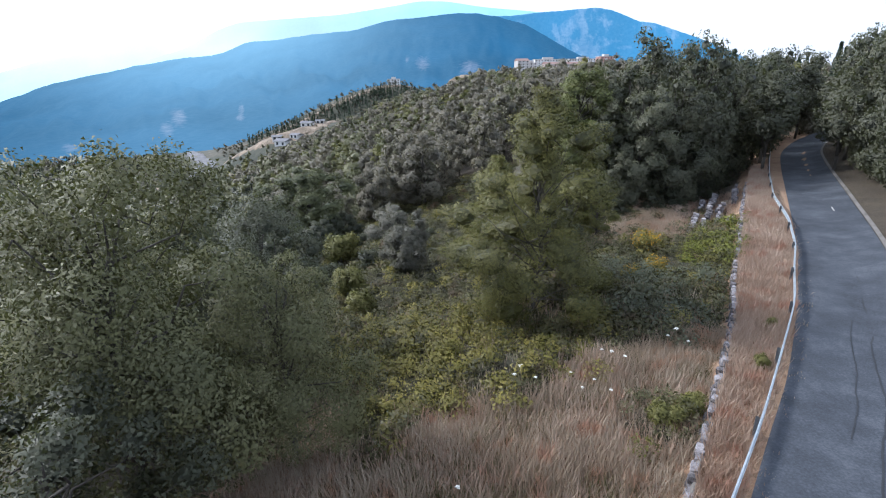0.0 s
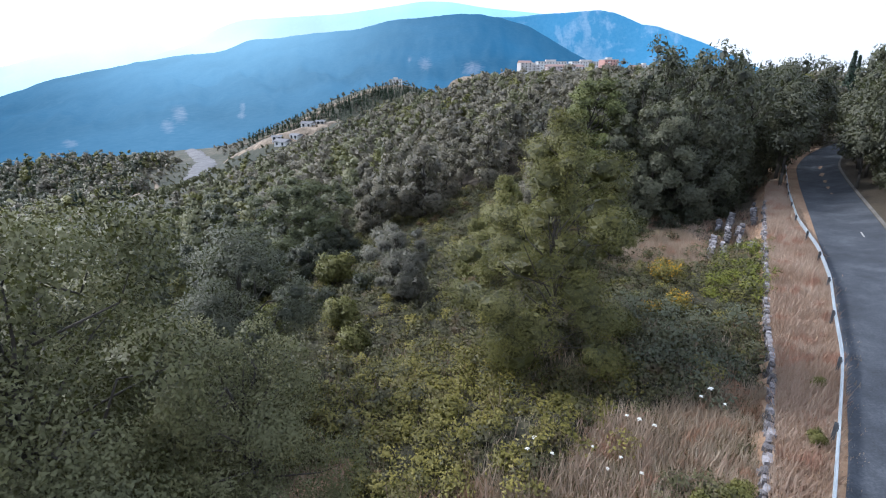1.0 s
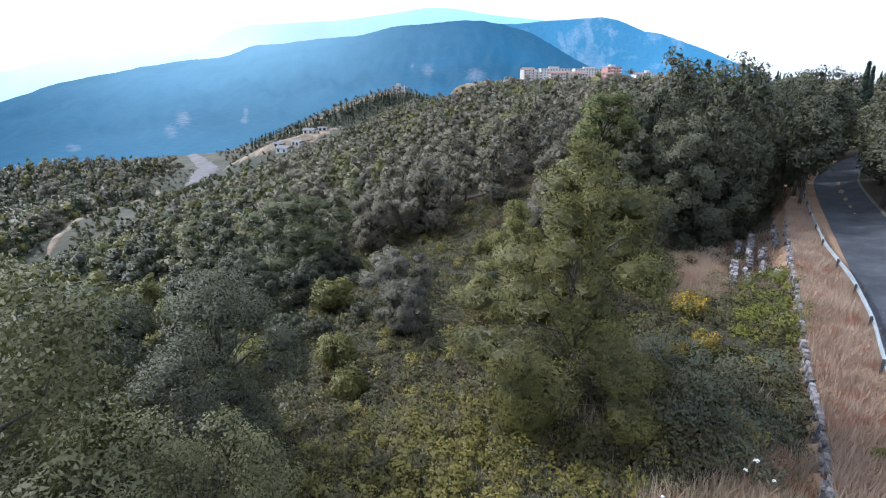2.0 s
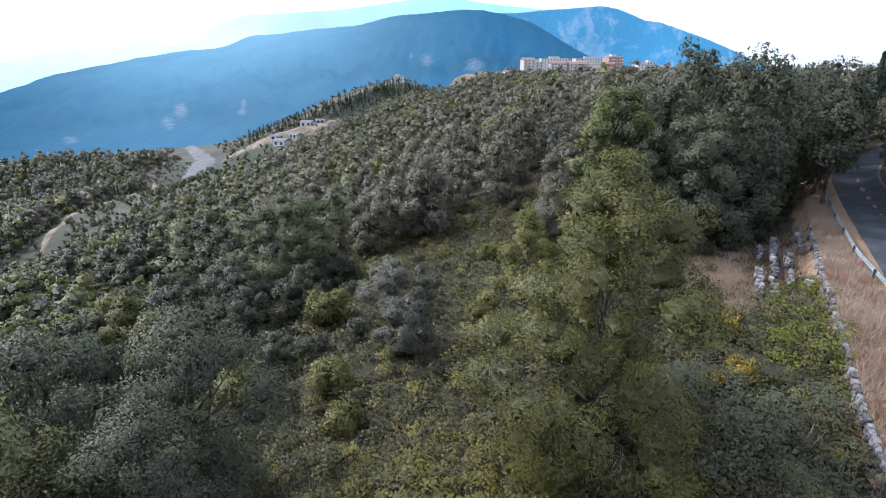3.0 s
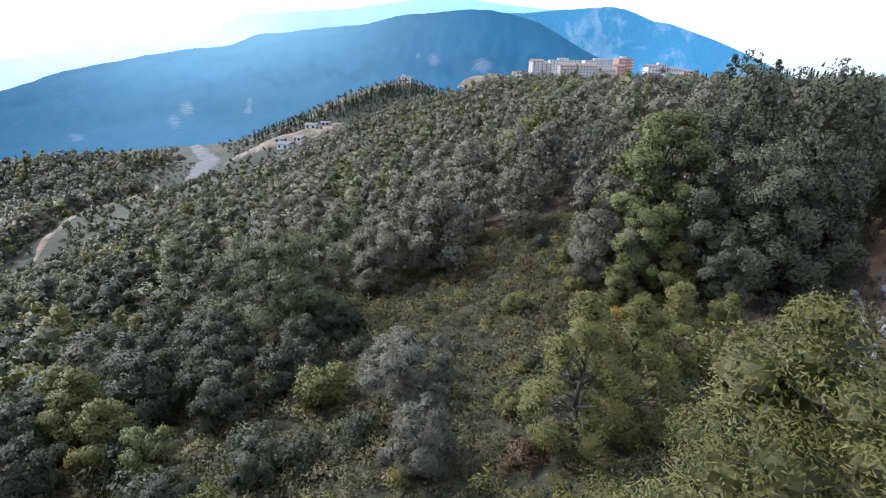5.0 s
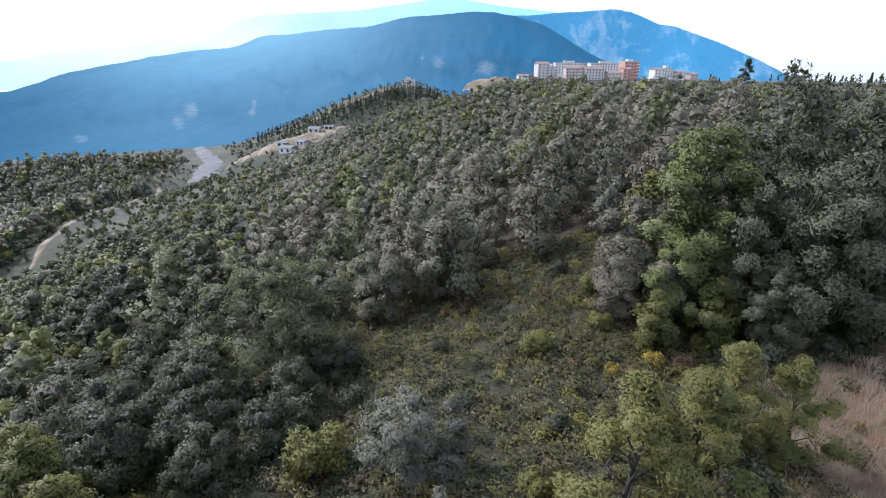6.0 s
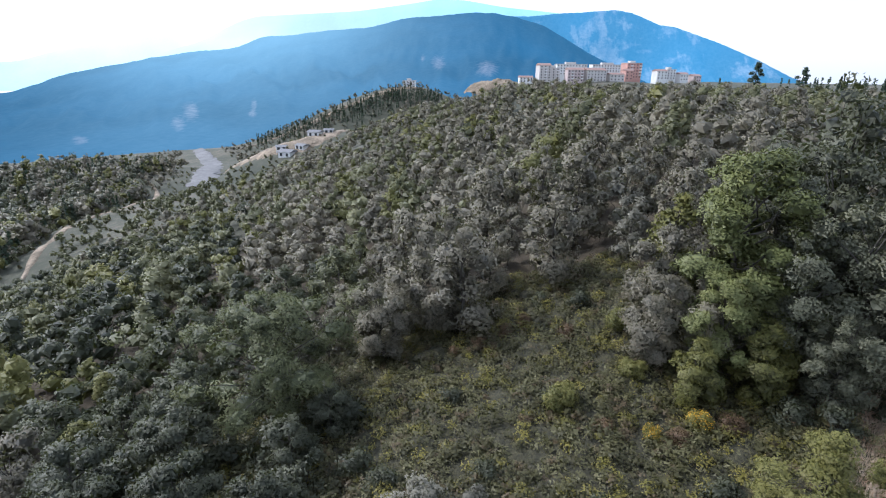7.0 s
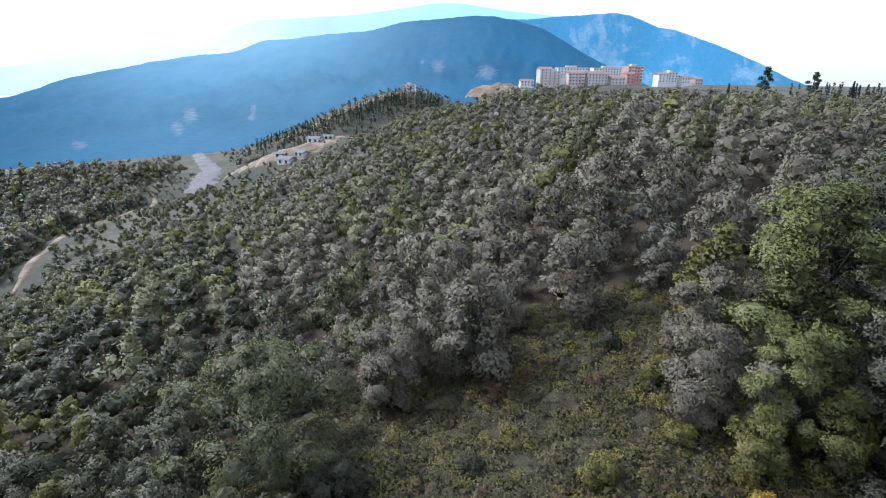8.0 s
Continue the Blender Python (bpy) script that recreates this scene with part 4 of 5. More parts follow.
wood = [tree("oak_tree", lab, mat, r, h, 40 + i, 12, 8, 2650, 0.27, form, 0.06, ragged=0.4, group="oaks of the wood", heart=0.58, fine=False) for i, (lab, mat, r, h, form) in enumerate((
    ("grey-green oak tree in the dense wood", M_OAK, 3.6, 8.4, "round"),
    ("grey-green oak tree in the dense wood", M_OAK, 3.4, 9.2, "oval"),
    ("fresh green oak tree in the dense wood", M_OAK_GREEN, 3.5, 8.0, "round"),
    ("silvery oak tree in the dense wood", M_GREY, 3.1, 7.6, "round"),
    ("yellowing oak tree in the dense wood", M_YELLOW, 2.7, 7.8, "oval"),
    ("dark green oak tree low on the slope", M_DEEP, 3.3, 8.4, "round")))]
step_m = 6.3
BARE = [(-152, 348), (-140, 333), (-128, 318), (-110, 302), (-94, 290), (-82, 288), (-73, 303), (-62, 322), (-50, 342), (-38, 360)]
singles, masses = [], []
for iy in range(1, 58):
    for ix in range(-51, 51):
        x = (ix + (iy % 2) * 0.5) * step_m + pick.uniform(-1.1, 1.1)
        y = iy * step_m + pick.uniform(-1.1, 1.1)
        d = math.hypot(x + 3, y - 20)
        if y < 20 + abs(x) * 0.55 or y > 345 or (d > 170 and pick.random() < 0.25):
            continue
        w = float(wall_side(x, y))
        if bool(inside(CLEAR, np.array(x), np.array(y))) or (abs(w + 3) < 6 and y < 88) or w > 200 + 0.1 * (y - 170) - 0.3 * max(0.0, y - 215) or (x < -4 and y < 33) or (10 < x < 32 and 46 < y < 64):
            continue
        if (x - 17.5) * 0.53 + (y - 24) * 0.848 > 212 and w < 150:
            continue
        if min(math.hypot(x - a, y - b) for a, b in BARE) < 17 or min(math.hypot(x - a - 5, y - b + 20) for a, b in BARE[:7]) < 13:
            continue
        (singles if d < 78 and -38 < x < 60 else masses).append((x, y, d))
singles.sort(key=lambda p: p[2])
masses += singles[220:]
for x, y, d in singles[:220]:
    k = pick.choices(range(5), (34, 30, 20, 10, 6))[0]
    if x < -6 - 0.42 * (y - 33) or x < -20:
        k = pick.choices(range(6), (4, 2, 9, 1, 18, 66))[0]
    if k == 4 and x > 8 and y < 62:
        k = 0
    put(wood[k], x, y, pick.uniform(0.78, 1.25), pick.uniform(0, 6.28), tall=pick.uniform(0.88, 1.15))
for t in wood:
    drop(t)


def mass_of_trees(name, label, mat, places, leaves_of, seed, size=1.0):
    """Many trees far off, joined: each still has clumps of leaves."""
    rng = np.random.default_rng(seed)
    vs, tones, softs = [], [], []
    for x, y, d in places:
        n, leaf = leaves_of(d)
        k = size * (0.88 if 150 < d < 390 else 1.0)
        r, h = k * rng.uniform(2.9, 4.2), k * rng.uniform(6.8, 9.6)
        lobes = 9 if n > 400 else 6 if n > 150 else 4 if n > 70 else 2
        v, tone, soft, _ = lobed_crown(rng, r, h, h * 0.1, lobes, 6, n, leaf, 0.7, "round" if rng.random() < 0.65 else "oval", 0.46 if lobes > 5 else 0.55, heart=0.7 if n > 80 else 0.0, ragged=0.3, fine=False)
        v += np.array([x, y, height1(x, y) - 0.2])
        vs.append(v)
        softs.append(soft)
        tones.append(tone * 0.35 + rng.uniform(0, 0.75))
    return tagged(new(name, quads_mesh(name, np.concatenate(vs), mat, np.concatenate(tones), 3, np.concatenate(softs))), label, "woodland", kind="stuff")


def detail(d):
    return (580, 0.42) if d < 125 else (290, 0.56) if d < 200 else (130, 0.78)


lots = [[], [], [], []]
for p in masses:
    q = pick.random()
    if p[0] < -6 - 0.42 * (p[1] - 33) and p[1] < 170:
        lots[3 if q < 0.6 else 1 if q < 0.9 else 2].append(p)
    else:
        lots[0 if q < 0.66 else 1 if q < 0.92 else 2].append(p)
mass_of_trees("dark_wood", "dark green oak wood low on the slope", M_DEEP, lots[3], detail, 54)
mass_of_trees("oak_wood", "dense grey-green oak wood covering the hillside", M_OAK, lots[0], detail, 51)
mass_of_trees("green_wood", "fresher green trees scattered through the wood", M_OAK_GREEN, lots[1], detail, 52)
mass_of_trees("yellow_wood", "yellow-green trees scattered through the wood", M_YELLOW, lots[2], detail, 53)

# ---- ground cover ----


def r_bramble(x, y):
    w = wall_side(x, y)
    inclear = (inside(CLEAR, x, y) | ((y > 58) & (np.abs(x + 1) < 15)) | ((x > 6) & (x < 32) & (y > 44) & (y < 72))) & (w > 0.45)
    m = step(15.5, 18.5, y - 0.45 * x + (lattice(x / 3, y / 3, 4) - 0.5) * 4)
    m = np.maximum(m, np.exp(-((x - 8.6) ** 2 + (y - 16.3) ** 2) / 2.2))
    m = m * (1 - 0.93 * step(38, 42, y) * (1 - step(54, 58, y)) * step(3.0, 4.5, w) * (1 - step(8, 12, w)))
    m = m * (1 - step(44, 46, y) * (1 - step(3.0, 4.0, w)))
    return inclear * np.clip(m, 0, 1) * (0.7 + 0.3 * step(0.25, 0.5, lattice(x / 4.5, y / 4.5, 9)))


def r_dark(x, y):
    w = wall_side(x, y)
    d = np.exp(-(((x - 12.0) / 3.6) ** 2 + ((y - 27.5) / 4.2) ** 2) * 1.3)
    return (w > 0.8) * np.clip(d * 1.6, 0, 1)


def r_ivy(x, y):
    w = wall_side(x, y)
    return (w > -0.2) * (w < 3.4) * step(30, 36, y) * (1 - step(42, 46, y))



def mounds(x, y):
    return 0.75 * lattice(x / 2.3, y / 2.3, 61) + 0.45 * lattice(x / 0.9, y / 0.9, 62) + 0.22 * lattice(x / 0.4, y / 0.4, 63)


def thicket(name, label, mat, count, region, leaf, per, size, seed, tall=1.0):
    """Mounds of leaves, each a small clump standing on the ground."""
    rng = np.random.default_rng(seed)
    x, y = rng.uniform(-34, 27, count * 12), rng.uniform(6, 78, count * 12)
    keep = rng.uniform(0, 1, count * 12) < region(x, y)
    x, y = x[keep][:count], y[keep][:count]
    r = size * rng.uniform(0.55, 1.45, len(x))
    z = height(x, y) + 0.45 * mounds(x, y) + r * tall * rng.uniform(-0.25, 0.5, len(x))
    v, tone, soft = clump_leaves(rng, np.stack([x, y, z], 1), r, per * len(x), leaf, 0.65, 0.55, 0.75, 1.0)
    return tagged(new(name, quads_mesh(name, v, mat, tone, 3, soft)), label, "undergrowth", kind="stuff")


def r_yellow(x, y):
    return r_bramble(x, y) * np.clip(np.exp(-(((x + 0.5) / 5.0) ** 2 + ((y - 21.5) / 6.0) ** 2)) * 1.5 + 0.12, 0, 1)


def r_olive(x, y):
    return r_bramble(x, y) * (1 - 0.8 * np.exp(-(((x + 0.5) / 5.0) ** 2 + ((y - 21.5) / 6.0) ** 2)))


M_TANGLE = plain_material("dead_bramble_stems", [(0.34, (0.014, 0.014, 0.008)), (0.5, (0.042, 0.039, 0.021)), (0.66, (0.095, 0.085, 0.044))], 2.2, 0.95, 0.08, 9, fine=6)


def carpet(name, label, mat, region, lift):
    """The dense tangle of stems and leaves that the brambles grow out of: one bumpy sheet."""
    xs, ys = np.meshgrid(np.arange(-34, 27, 0.36), np.arange(8, 78, 0.36), indexing="ij")
    amount = region(xs, ys)
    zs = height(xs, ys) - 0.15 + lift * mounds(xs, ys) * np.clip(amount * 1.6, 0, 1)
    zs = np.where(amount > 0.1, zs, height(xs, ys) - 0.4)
    me = grid_mesh(name, xs, ys, zs, mat)
    return tagged(new(name, me), label, "undergrowth", kind="stuff")


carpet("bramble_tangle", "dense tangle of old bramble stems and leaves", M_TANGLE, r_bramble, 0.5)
thicket("brambles", "tangled low brambles with yellow-green leaves", M_BRAMBLE, 1450, r_yellow, 0.13, 86, 0.5, 61)
thicket("olive_brambles", "tangled olive and brown brambles over the clearing", M_BRAMBLE_OLIVE, 1700, lambda x, y: r_olive(x, y) * (y < 38), 0.14, 74, 0.5, 64, 0.9)
thicket("far_brambles", "olive brambles below the edge of the wood", M_BRAMBLE_OLIVE, 5000, lambda x, y: r_olive(x, y) * (y >= 38), 0.18, 42, 0.5, 65, 0.9)
thicket("dark_brambles", "high mound of dark green brambles", M_BRAMBLE_DARK, 520, r_dark, 0.115, 130, 0.72, 62, 2.4)
thicket("ivy", "bright yellow-green ivy spilling over the wall", M_IVY, 620, r_ivy, 0.12, 80, 0.5, 63, 1.7)


def grass(name, label, mat, n, region, tall, seed, span):
    rng = np.random.default_rng(seed)
    x, y = rng.uniform(span[0], span[1], n * 9), rng.uniform(span[2], span[3], n * 9)
    keep = rng.uniform(0, 1, n * 9) < region(x, y)
    x, y = x[keep][:n], y[keep][:n]
    k = len(x)
    hgt = tall * rng.uniform(0.45, 1.2, k) * (0.5 + lattice(x / 1.2, y / 1.2, seed))
    a = rng.uniform(0, 2 * math.pi, k)
    lean = rng.normal(size=(k, 2)) * 0.28 * hgt[:, None]
    base = np.stack([x, y, height(x, y) - 0.03], 1)
    side = np.stack([np.cos(a), np.sin(a), np.zeros(k)], 1) * 0.026
    tip = base + np.stack([lean[:, 0], lean[:, 1], hgt], 1)
    v = np.stack([base - side, base + side, tip], 1).reshape(-1, 3)
    return tagged(new(name, quads_mesh(name, v, mat, np.repeat(lattice(x / 2.5, y / 2.5, seed + 3), 3), 3)), label, "grass", kind="stuff")


def r_verge(x, y):
    w = wall_side(x, y)
    e = 0.848 * (np.interp(y, RAIL_Y, RAIL_X) - x)
    return (w < 0.2) * (e > -0.25) * 1.0


def r_meadow(x, y):
    w = wall_side(x, y)
    m = 1 - step(15.5, 18.5, y - 0.45 * x + (lattice(x / 3, y / 3, 4) - 0.5) * 4)
    far = step(38, 42, y) * (1 - step(56, 60, y)) * step(0.3, 1.0, w) * (1 - step(9, 13, w))
    return (w > 0.3) * (x > -7.5) * np.clip(m + far + 0.12 * (y < 30), 0, 1)


grass("verge_grass", "dry reddish straw grass along the road", M_GRASS, 60000, r_verge, 0.5, 71, (4, 42, 6, 68))
def r_edge(x, y):
    e = 0.848 * (np.interp(y, RAIL_Y, RAIL_X) - x)
    return (e < 0.05) * (e > -0.75 - 0.35 * lattice(x / 0.8, y / 0.8, 5)) * step(0.35, 0.6, lattice(x / 0.5, y / 0.5, 6))


grass("edge_weeds", "withered weeds and litter along the edge of the asphalt", M_GRASS_PALE, 9000, r_edge, 0.16, 73, (6, 36, 8, 58))
grass("meadow_weeds", "green weeds among the dry grass of the meadow", M_BRAMBLE_OLIVE, 15000, lambda x, y: r_meadow(x, y) * step(0.5, 0.62, lattice(x / 1.8, y / 1.8, 21)) * (y < 34), 0.42, 74, (-8, 24, 6, 56))
grass("far_meadow_grass", "reddish dry grass before the dark trees", M_GRASS, 16000, lambda x, y: r_meadow(x, y) * (y > 38), 0.5, 76, (12, 40, 38, 62))
grass("rough_grass", "tall pale seed heads standing over the meadow", M_GRASS, 9000, lambda x, y: r_meadow(x, y) * step(0.42, 0.6, lattice(x / 2.6, y / 2.6, 23)), 0.8, 75, (-8, 24, 6, 56))
grass("meadow_grass", "pale dry grass on the slope below the road", M_GRASS_PALE, 75000, r_meadow, 0.6, 72, (-8, 24, 6, 56))

# ---- stone wall below the verge, with stepped tiers further on ----


def stone_mesh(seed):
    rng = np.random.default_rng(seed)
    bm = bmesh.new()
    bmesh.ops.create_cube(bm, size=1.0)
    bmesh.ops.subdivide_edges(bm, edges=bm.edges[:], cuts=1, use_grid_fill=True)
    for v in bm.verts:
        d = v.co.copy()
        v.co = d * (0.93 if abs(d.x) + abs(d.y) + abs(d.z) > 1.2 else 1.04) + Vector(rng.normal(size=3) * 0.05)
    return finish(bm, "stone", M_STONE)


STONES = [stone_mesh(300 + i) for i in range(6)]
stone_wall = empty("stone_wall", 0, 0, 0, "crumbling low retaining wall of pale rough stones", "wall", kind="structure")
tier_wall = empty("stepped_stone_wall", 0, 0, 0, "stepped tiers of pale rough stone blocks in dry grass", "wall", kind="structure")


def lay_stone(parent, y, side, z, size, jit):
    x = float(np.interp(y, WALL_Y, WALL_X)) - side / 0.848
    ob = new("stone", STONES[jit.randrange(6)])
    ob.parent = parent
    ob.matrix_local = Matrix.Translation((x, y, z)) @ Euler((jit.uniform(-0.12, 0.12), jit.uniform(-0.12, 0.12), radians(58) + jit.uniform(-0.15, 0.15))).to_matrix().to_4x4() @ Matrix.Diagonal((*size, 1))


def wall_core(name, y0, y1, side, top, foot, parent):
    """The mortared body behind the facing stones: face, top and back."""
    ys = np.arange(y0, y1, 0.22)
    n = len(ys)
    bump = lattice(ys / 0.5, ys * 0, 31)
    rows = []
    for off, lift in ((0.16, None), (0.12, 0.5), (0.06, 0.12), (0.0, 0.0), (-0.1, -0.02), (-0.14, 0.5)):
        x = np.interp(ys, WALL_Y, WALL_X) - (side + off + 0.05 * lattice(ys / 0.37, ys * 0 + (lift or 9) * 3, 32)) / 0.848
        z = np.full(n, foot) if lift is None else top - lift * (top - foot if lift > 0 else 1.0) + 0.14 * (bump - 0.5)
        rows.append((x, ys, z))
    ob = new(name, grid_mesh(name, *[np.stack([r[k] for r in rows], 1) for k in range(3)], M_KERB))
    ob.parent = parent
    return ob


wall_core("wall_core", 11.0, 58.5, 0.1, -1.1, -2.2, stone_wall)
jit = random.Random(9)
y = 11.5
while y < 58:
    ln = jit.uniform(0.22, 0.5)
    for row in range(3):
        if jit.random() < (0.85, 0.7, 0.5)[row]:
            lay_stone(stone_wall, y + jit.uniform(-0.1, 0.1), 0.14 + 0.05 * row + jit.uniform(-0.04, 0.05), -1.1 - 0.3 * row + 0.07 * jit.uniform(-1, 1), (ln, jit.uniform(0.16, 0.3), jit.uniform(0.18, 0.32)), jit)
    y += ln * 0.9
for tier, (y0, y1) in enumerate(((43.5, 58), (44.5, 57.5), (43, 56.5), (36, 55))):
    side, top = 1.0 + tier * 0.95, -1.35 - 0.3 * tier
    y = y0
    while y < y1:
        ln = jit.uniform(0.28, 0.6)
        broken = float(lattice(np.array([y / 1.9]), np.array([tier * 3.7]), 41)[0])
        if broken > (0.34 if tier < 3 else 0.55) and jit.random() < 0.9:
            lay_stone(tier_wall, y, side + 0.05 + jit.uniform(-0.2, 0.2), top - 0.2 + jit.uniform(-0.2, 0.1), (ln * jit.uniform(0.5, 1.2), jit.uniform(0.15, 0.35), jit.uniform(0.25, 0.55)), jit)
        y += ln * 0.42

# ---- marks of the road ----


def strip_on_road(name, label, pts, half, mat, parent=road):
    line = smooth_line(pts, 6)
    rng = np.random.default_rng(len(pts))
    line = line + rng.normal(size=line.shape) * 0.015
    a, b = offset_line(line, half), offset_line(line, -half)
    xs, ys = np.stack([a[:, 0], b[:, 0]], 1), np.stack([a[:, 1], b[:, 1]], 1)
    ob = new(name, grid_mesh(name, xs, ys, height(xs, ys) * 0 + np.stack([height(line[:, 0], line[:, 1])] * 2, 1) + 0.076, mat))
    ob.parent = parent
    return tagged(ob, label)


def along(d0, d1, off, n, wob, seed):
    r = random.Random(seed)
    idx = np.linspace(d0, d1, n)
    base = offset_line(ROAD_LINE, off)
    return [(float(np.interp(i, range(len(base)), base[:, 0])) + r.uniform(-wob, wob), float(np.interp(i, range(len(base)), base[:, 1])) + r.uniform(-wob, wob)) for i in idx]


strip_on_road("tar_seam", "dark tar seam along the lane", along(12, 36, -0.55, 14, 0.12, 1), 0.035, M_TAR)
strip_on_road("tar_seam", "dark tar seam along the lane", along(18, 30, 0.25, 10, 0.15, 2), 0.025, M_TAR)
strip_on_road("tar_seam", "dark tar seam along the lane", along(14, 24, -1.0, 9, 0.1, 3), 0.03, M_TAR)
strip_on_road("lane_dash", "faded white centre dash", [(33.9, 42.9), (34.3, 43.6), (34.7, 44.3), (35.1, 45.0), (35.5, 45.7)], 0.05, M_PAINT)

# ---- dirt track, river bed and bare slope in the valley ----


def land_ribbon(name, label, pts, half, lift, mat, category):
    line = smooth_line(pts, 10)
    k = np.linspace(-1, 1, 9)
    rng = np.random.default_rng(len(name))
    ends = np.clip(np.minimum(np.arange(len(line)), np.arange(len(line))[::-1]) / 9.0, 0.08, 1)
    wv = half * ends * (0.75 + 0.5 * lattice(np.arange(len(line)) / 4.0, np.zeros(len(line)), 3))
    cols = [offset_line(line, 1.0) - line]
    p = line[:, None, :] + cols[0][:, None, :] * (k[None, :, None] * wv[:, None, None] * (1 + 0.15 * rng.normal(size=(len(line), 9, 1))))
    z = height(p[..., 0], p[..., 1]) + lift * (1 - k[None, :] ** 4 * 1.3)
    return tagged(new(name, grid_mesh(name, p[..., 0], p[..., 1], z, mat)), label, category, kind="structure")


land_ribbon("dirt_track", "bare ochre dirt track across the lower slope", [(-110, 120), (-138, 165), (-160, 205), (-176, 240), (-187, 280), (-190, 320), (-205, 360), (-235, 400), (-260, 420)], 1.8, 0.5, M_TRACK, "track")
land_ribbon("river_bed", "pale gravel bed of a dry river in the valley", [(-175, 350), (-185, 374), (-195, 399), (-210, 443), (-240, 515), (-277, 588), (-338, 693), (-385, 780), (-440, 900), (-500, 1010)], 9.5, 1.0, M_GRAVEL, "river bed")
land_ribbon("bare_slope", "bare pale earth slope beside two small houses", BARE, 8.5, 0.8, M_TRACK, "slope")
land_ribbon("spur_path", "pale bare crest of the cypress spur", [(-330, 640), (-270, 655), (-215, 668), (-160, 680), (-120, 690), (-80, 700), (-40, 700), (-10, 700)], 5.0, 0.8, M_TRACK, "slope")

ka, kr = np.meshgrid(np.linspace(0, 2 * math.pi, 49), np.linspace(0, 1, 15), indexing="ij")
kx, ky = 28 + np.cos(ka) * kr * 27, 442 + np.sin(ka) * kr * 16
kz = 4.0 + 10.0 * np.cos(kr * math.pi / 2) ** 0.8 + 5.0 * (lattice(kx / 7.0, ky / 7.0, 77) - 0.5) + 2.0 * (lattice(kx / 1.6, ky / 1.6, 78) - 0.5)
tagged(new("bare_knoll", grid_mesh("bare_knoll", kx, ky, kz, M_TRACK)), "bare ochre knoll of earth and rock before the town", "knoll", kind="structure")

# ---- cypresses and pines ----


def spire_leaves(rng, n, r, h, leaf):
    z = rng.uniform(0.02, 1, n)
    env = r * np.clip(np.minimum(0.35 + z * 3, 1.08 - z), 0.04, 1)
    th = rng.uniform(0, 2 * math.pi, n)
    rr_ = env * rng.uniform(0.5, 1.05, n)
    pos = np.stack([np.cos(th) * rr_, np.sin(th) * rr_, z * h], 1)
    nrm = unit(np.stack([np.cos(th), np.sin(th), np.full(n, 0.5)], 1) + rng.normal(size=(n, 3)) * 0.25)
    return leaf_quads(rng, pos, nrm, leaf, leaf * 0.5)


def cypress(label, r, h, seed):
    rng = np.random.default_rng(seed)
    root = empty("cypress_tree", 0, 0, 0, label, "tree", "cypresses on the skyline")
    bm = bmesh.new()
    tube(bm, (0, 0, -0.5), (0, 0, h * 0.9), 0.16, 0.03)
    part("trunk", bm, M_BARK, root)
    ob = new("crown", quads_mesh("crown", spire_leaves(rng, 900, r, h, 0.55), M_CYPRESS))
    ob.parent = root
    return root


cyp = cypress("slim dark cypress above the wood", 1.25, 9.0, 81)
for x, y, s in ((88, 121, 1.45), (91.5, 124, 1.2), (96, 124, 1.3), (98.5, 130, 0.85), (102, 126, 0.7), (86, 214, 1.0), (92, 220, 0.85), (121, 206, 1.1), (126, 210, 0.95), (133, 203, 1.1), (141, 196, 0.7), (112, 128, 0.7), (146, 203, 0.95)):
    put(cyp, x, y, s, x)
drop(cyp)
pine = tree("pine_tree", "dark pine standing above the wood", M_CYPRESS, 3.2, 12, 83, 20, 6, 1700, 0.55, "oval", 0.22, 0.35, group="pines on the skyline", lobe=0.34, squash=0.55, spread=0.35, fine=False)
for x, y, s in ((103, 223, 1.2), (116, 217, 1.05), (74, 232, 0.5), (128, 214, 0.55), (138, 206, 0.6)):
    put(pine, x, y, s, x)
drop(pine)

spruce = tree("spruce_tree", "tall dark conifer behind the trees of the road", M_CYPRESS, 3.0, 20.0, 84, 46, 6, 5000, 0.45, "cone", 0.1, 0.35, group="conifers by the road", lobe=0.26, squash=0.5, spread=0.3, heart=0.6, fine=False)
put(spruce, 67.5, 79.0, 1.0, 0.4)
put(spruce, 72.0, 80.5, 0.92, 2.0)
drop(spruce)


def spire_mass(name, label, places, seed, n=46, leaf=1.3, tall=1.0):
    rng = np.random.default_rng(seed)
    vs = []
    for x, y in places:
        v = spire_leaves(rng, n, rng.uniform(1.0, 1.5), rng.uniform(6, 12) * tall, leaf)
        vs.append(v + np.array([x, y, height1(x, y) - 0.3]))
    v = np.concatenate(vs)
    return tagged(new(name, quads_mesh(name, v, M_CYPRESS, np.repeat(rng.uniform(0, 1, len(v) // 4), 4))), label, "woodland", kind="stuff")


